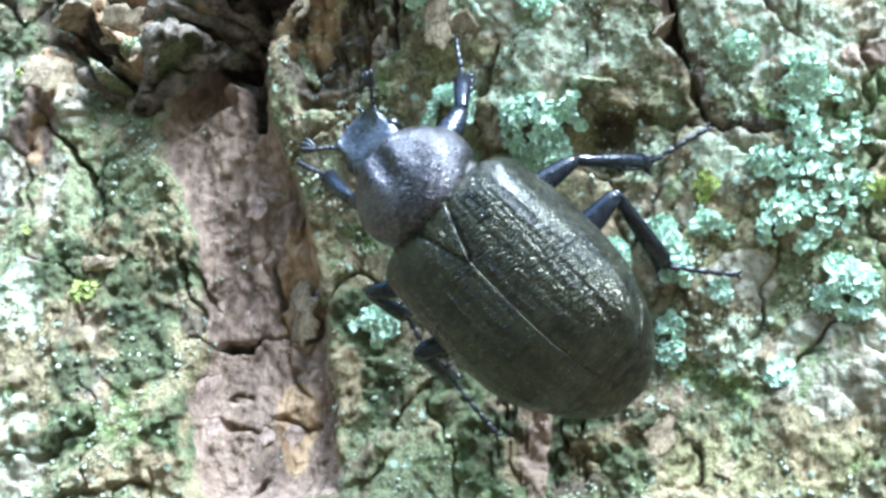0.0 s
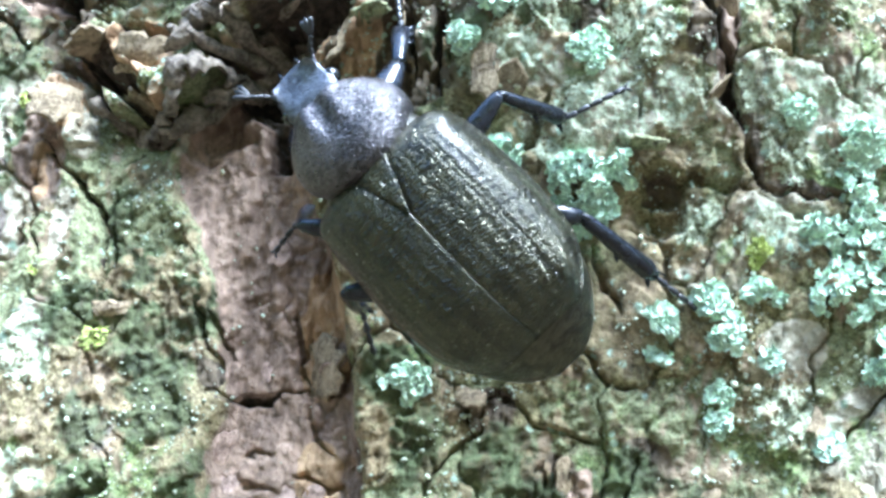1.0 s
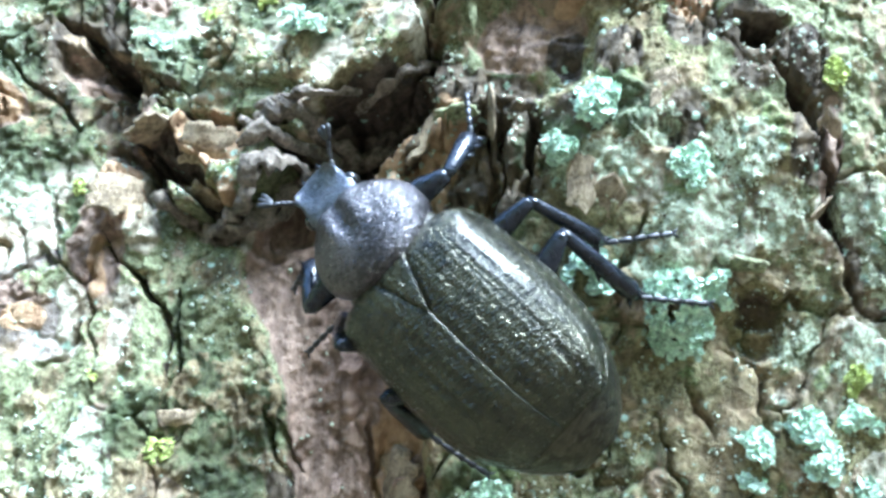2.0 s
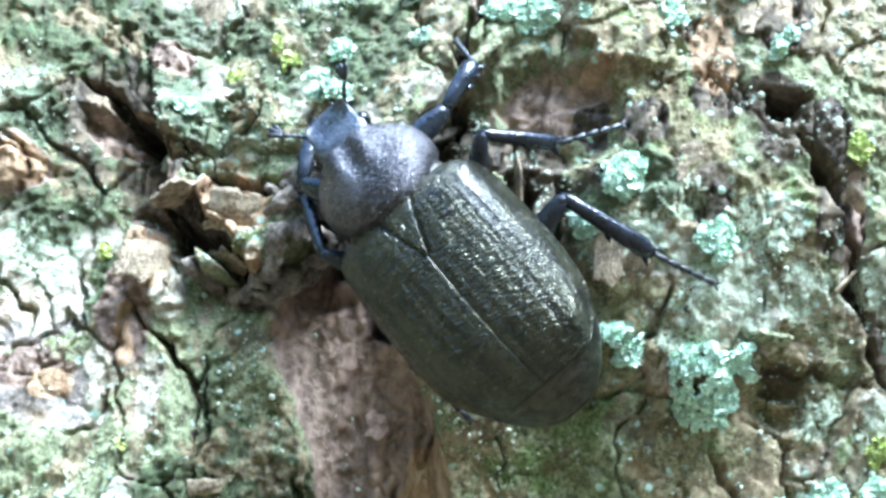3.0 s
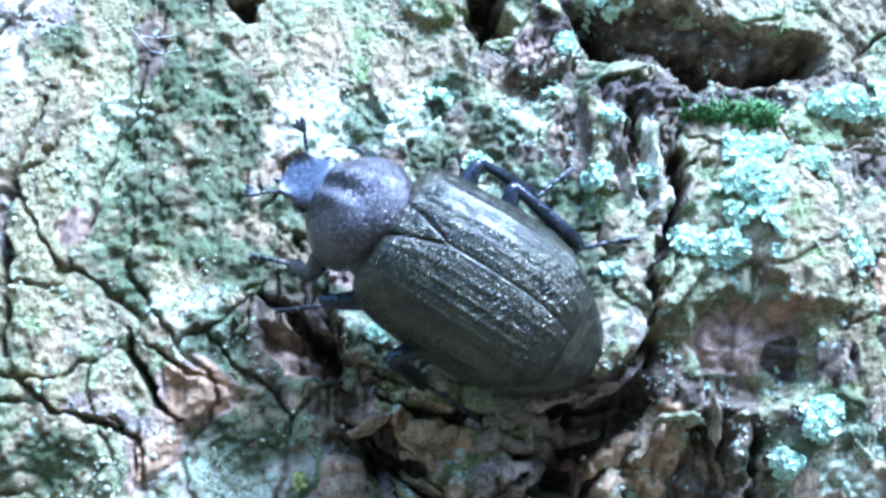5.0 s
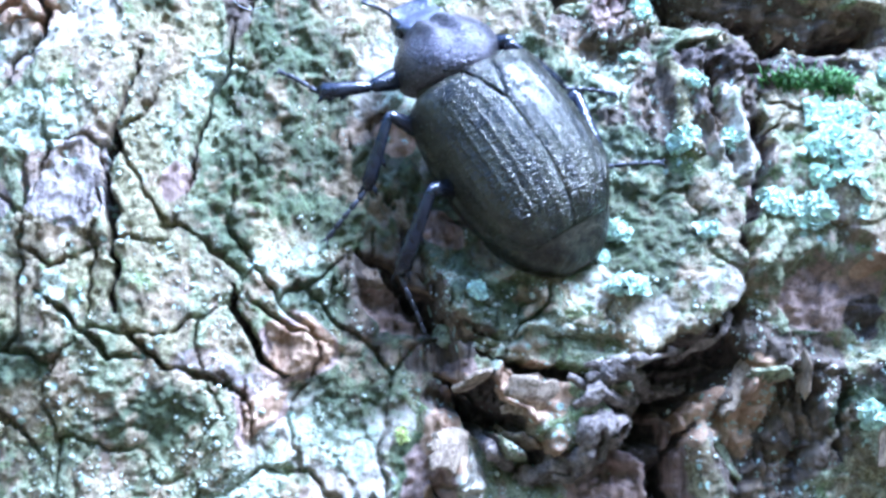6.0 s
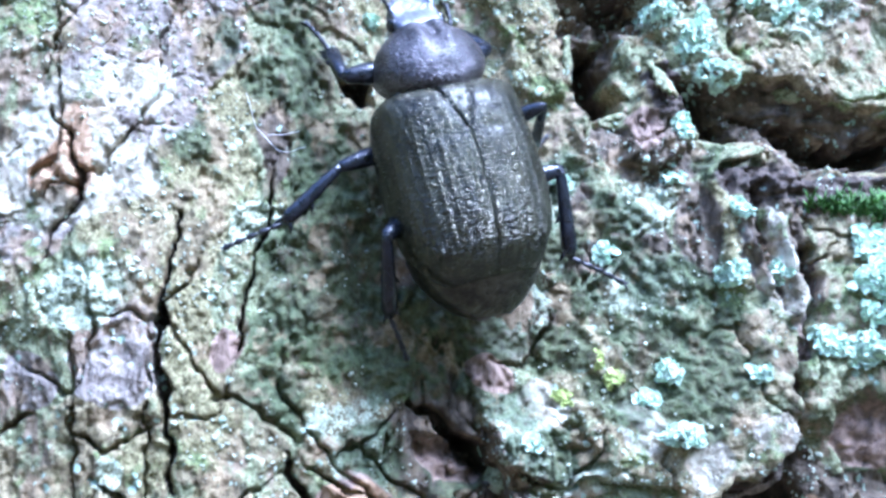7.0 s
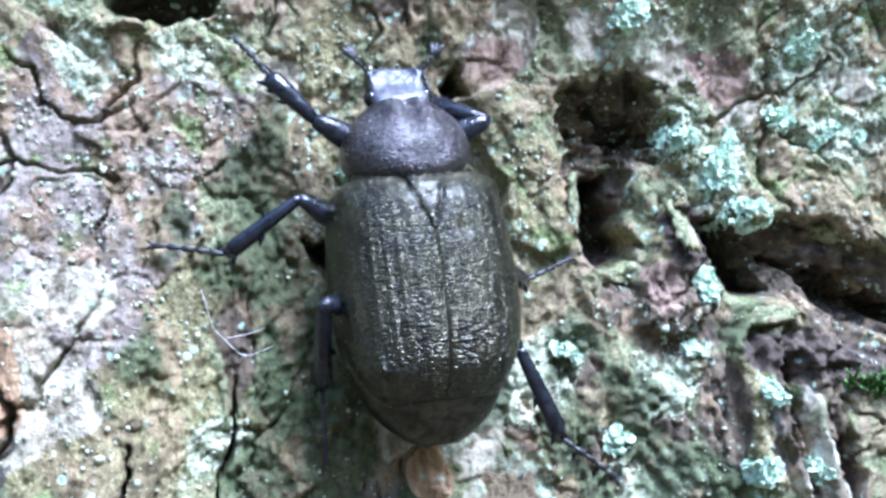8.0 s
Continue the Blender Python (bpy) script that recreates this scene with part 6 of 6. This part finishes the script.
LEG_RM = ((0, 37.4, -16.3, 42.2, -12.8), (0.5, 28.7, -10.4, 32.7, -5.9), (1, 27.6, -9.5, 32.6, -6.2), (1.5, 25.1, -8.2, 31.2, -6.6), (2, 23.4, -9.9, 30.0, -8.2), (2.2, 19.1, -1.0, 23.5, 3.4), (3.3, 17.2, 2.8, 22.6, 4.2), (3.5, 13.8, 11.0, 15.9, 17.3), (4, 12.5, 11.1, 15.7, 15.7), (4.5, 4.0, 14.6, 4.9, 19.4), (5, 1.5, 16.6, 4.2, 19.5), (5.2, 0.3, 17.3, 3.5, 18.4), (6.3, -4.5, 24.2, -1.5, 25.6), (6.5, -5.0, 24.3, -2.8, 26.7), (7, -9.2, 29.3, -7.7, 30.8), (7.5, -9.3, 32.1, -5.8, 34.0), (8, -9.6, 32.7, -5.7, 34.2))
LEG_RH = ((0, 38.5, -23.3, 44.2, -23.4), (0.5, 37.3, -23.0, 42.6, -23.5), (1, 34.1, -19.6, 36.9, -21.1), (1.5, 26.5, -16.1, 31.4, -15.9), (2, 25.9, -13.2, 32.0, -13.0), (2.2, 25.7, -12.9, 32.3, -12.9), (3.3, 23.9, -4.5, 29.0, -6.2), (3.5, 23.2, -6.2, 29.0, -7.3), (4, 18.4, 5.1, 21.8, 5.5), (4.5, 14.6, 6.5, 20.4, 6.9), (5, 4.9, 12.3, 9.6, 13.6), (5.2, 4.8, 12.3, 9.8, 13.9), (6.3, -2.2, 17.3, 2.8, 17.5), (6.5, -2.3, 18.1, 2.1, 17.8), (7, -6.6, 20.2, -2.2, 18.3), (7.5, -6.6, 21.0, -2.6, 17.8), (8, -7.6, 21.2, -2.5, 17.5))
LEG_LF = ((0, 12.1, -16.0, 8.7, -14.1), (0.5, 11.2, -17.6, 10.5, -13.5), (1, 8.4, -10.0, 6.3, -7.4), (1.5, 2.6, -11.2, 2.2, -8.7), (2, 3.2, -11.6, 2.0, -12.6), (2.2, 2.5, -10.6, 1.5, -10.8), (3.3, -1.4, 5.8, -1.5, 8.4), (3.5, -5.5, 6.4, -9.3, 9.4), (4, -7.8, 3.8, -10.1, 3.2), (4.5, -14.5, 7.4, -20.3, 7.1), (5, -17.2, 10.6, -21.5, 11.6), (5.2, -17.5, 10.5, -21.7, 11.5), (6.3, -25.1, 25.7, -28.7, 27.0), (6.5, -24.3, 28.8, -26.6, 28.2), (7, -26.3, 36.7, -28.3, 39.5), (7.5, -24.9, 39.7, -29.1, 39.4), (8, -28.5, 47.6, -30.9, 50.6))
LEG_LM = ((0, 19.5, -26.7, 21.3, -29.5), (0.5, 12.8, -22.5, 11.2, -24.7), (1, 9.2, -15.5, 6.8, -17.3), (1.5, 8.9, -16.6, 9.4, -18.2), (2, 5.8, -15.3, 4.0, -16.5), (2.2, 3.0, -14.9, 1.6, -16.9), (3.3, -0.4, 0.7, -3.0, 1.9), (3.5, -0.1, 0.1, -2.0, 2.1), (4, -3.0, 1.1, -3.4, -0.9), (4.5, -6.3, 1.5, -3.6, -1.5), (5, -13.9, 7.6, -17.6, 7.3), (5.2, -14.1, 7.5, -17.8, 7.4), (6.3, -22.4, 16.9, -24.8, 10.2), (6.5, -25.2, 25.1, -27.3, 22.9), (7, -29.9, 22.0, -33.3, 20.5), (7.5, -31.1, 34.8, -36.7, 36.0), (8, -31.2, 35.1, -36.0, 35.8))
LEG_LH = ((0, 23.1, -31.2, 26.7, -35.3), (0.5, 22.5, -30.1, 26.2, -35.3), (1, 13.3, -22.1, 13.8, -24.2), (1.5, 13.6, -24.1, 18.9, -26.0), (2, 12.2, -22.8, 17.0, -25.3), (2.2, 12.1, -22.0, 17.8, -25.2), (3.3, 8.1, -12.5, 11.8, -15.8), (3.5, 7.6, -12.3, 11.4, -15.9), (4, 5.2, -8.8, 9.0, -11.3), (4.5, 1.1, -4.6, 5.3, -8.5), (5, -6.6, 1.7, 1.3, -3.0), (5.2, -6.8, 1.5, 0.8, -2.9), (6.3, -18.6, 9.3, -16.9, 4.3), (6.5, -17.9, 12.9, -16.7, 11.0), (7, -21.5, 15.1, -19.9, 11.7), (7.5, -23.6, 22.3, -24.4, 18.8), (8, -24.9, 25.8, -24.6, 19.0))
STEPS = {"RF": LEG_RF, "RM": LEG_RM, "RH": LEG_RH, "LF": LEG_LF, "LM": LEG_LM, "LH": LEG_LH}


def glide(rows, t):
    """Values between the rows, with no overshoot, and how far along and how wide the present stretch is."""
    ts = [r[0] for r in rows]
    i = max(0, min(len(ts) - 2, int(np.searchsorted(ts, t, side="right")) - 1))
    h = ts[i + 1] - ts[i]
    u = min(1.0, max(0.0, (t - ts[i]) / h))
    out = []
    for c in range(1, len(rows[0])):
        rate = lambda k: (rows[k + 1][c] - rows[k][c]) / (ts[k + 1] - ts[k])
        def slope(k):
            if k <= 0 or k >= len(ts) - 1:
                return rate(min(max(k - 1, 0), len(ts) - 2)) if k else rate(0)
            a, b = rate(k - 1), rate(k)
            return 0.0 if a * b <= 0 else 2 * a * b / (a + b)
        a, b = slope(i) * h, slope(i + 1) * h
        out.append((2 * u ** 3 - 3 * u * u + 1) * rows[i][c] + (u ** 3 - 2 * u * u + u) * a + (3 * u * u - 2 * u ** 3) * rows[i + 1][c] + (u ** 3 - u * u) * b)
    return out, u, i


def body_pose(t):
    (x, y, z, turn, nod, roll), _, _ = glide(BODY, t)
    m = Matrix(((1, 0, 0), (0, 0, -1), (0, 1, 0))).to_4x4() @ pose(0, 0, 0, 0, 0, turn) @ pose(0, 0, 0, nod) @ pose(0, 0, 0, 0, roll)
    m.translation = Vector((x, y, z)) * MM + Vector((0, 0, MIDDLE))
    return m


def axes_along(d, up):
    y = d.normalized()
    x = y.cross(up).normalized()
    return Matrix((x, y, x.cross(y))).transposed()


def motions(beetle, legs):
    times = [round(0.1 * k, 1) for k in range(81)]
    walk(beetle, [(t, body_pose(t)) for t in times])
    for name, (leg, tibia, tarsus) in legs.items():
        side, which = (1 if name[0] == "R" else -1), name[1]
        thigh, shin, foot = (v * MM for v in LONG[which])
        hip = Vector((side * HIPS[which][0], HIPS[which][1], HIPS[which][2])) * MM
        rows = STEPS[name]
        keys = ([], [], [])
        for t in times:
            (ax, az, fx, fz), u, i = glide(rows, t)
            far = math.hypot(rows[i + 1][3] - rows[i][3], rows[i + 1][4] - rows[i][4])
            lift = min(1.6, 0.2 * far) * math.sin(math.pi * u) ** 2
            inverse = body_pose(t).inverted()
            place = lambda x, z, up: inverse @ (Vector((x, BASE.depth(x, z) - up, z)) * MM + Vector((0, 0, MIDDLE)))
            end, tip = place(ax, az, 2.3 + lift), place(fx, fz, 0.5 + lift)
            d = end - hip
            far = min(max(d.length, 1.4 * MM), thigh + shin - 0.1 * MM)
            d.normalize()
            along = (far * far + thigh * thigh - shin * shin) / (2 * far)
            along = max(-thigh * 0.95, min(thigh * 0.98, along))
            bend = Vector({"F": (side, -0.6, 0.6), "M": (side * 0.7, 0.8, 0.6), "H": (side, 0.9, 0.4) if side > 0 else (-0.3, 0.4, 0.75)}[which])
            if name == "RM":
                wide = max(float(soft(0.56, 0.74, far / (thigh + shin))), float(soft(-0.45, -0.2, d.y)))
                bend = Vector((0.3 + 0.4 * wide, 1.7 * wide - 0.9, 0.3 + 0.3 * wide))
            bend = (bend - d * bend.dot(d)).normalized()
            knee = hip + d * along + bend * math.sqrt(max(0.0, thigh * thigh - along * along))
            end = knee + (hip + d * far - knee).normalized() * shin
            up = Vector((0, 0, 1))
            m1 = axes_along(knee - hip, up).to_4x4()
            m1.translation = hip
            m2 = axes_along(end - knee, up).to_4x4()
            m2.translation = knee
            m3 = axes_along(tip - end, up).to_4x4()
            m3.translation = end
            keys[0].append((t, m1))
            keys[1].append((t, m1.inverted() @ m2))
            keys[2].append((t, m1.inverted() @ m3))
        for ob, some in zip((leg, tibia, tarsus), keys):
            walk(ob, some)


class Smooth:
    """The trunk's broad form, without its cracks: where the feet stand."""

    def depth(self, x, z):
        return R_TRUNK - math.sqrt(R_TRUNK ** 2 - x * x) - sum(up * math.exp(-((x - bx) ** 2 + (z - bz) ** 2) / 450.0) for bx, bz, up in BUMPS)


BASE = Smooth()
shape_bark()
build_ground()
trunk = build_trunk()
build_lichens()
build_moss()
build_crumbs()
build_flakes(trunk)
build_curls(trunk)
build_scales(trunk)
build_silk()
beetle, legs = build_beetle()
motions(beetle, legs)
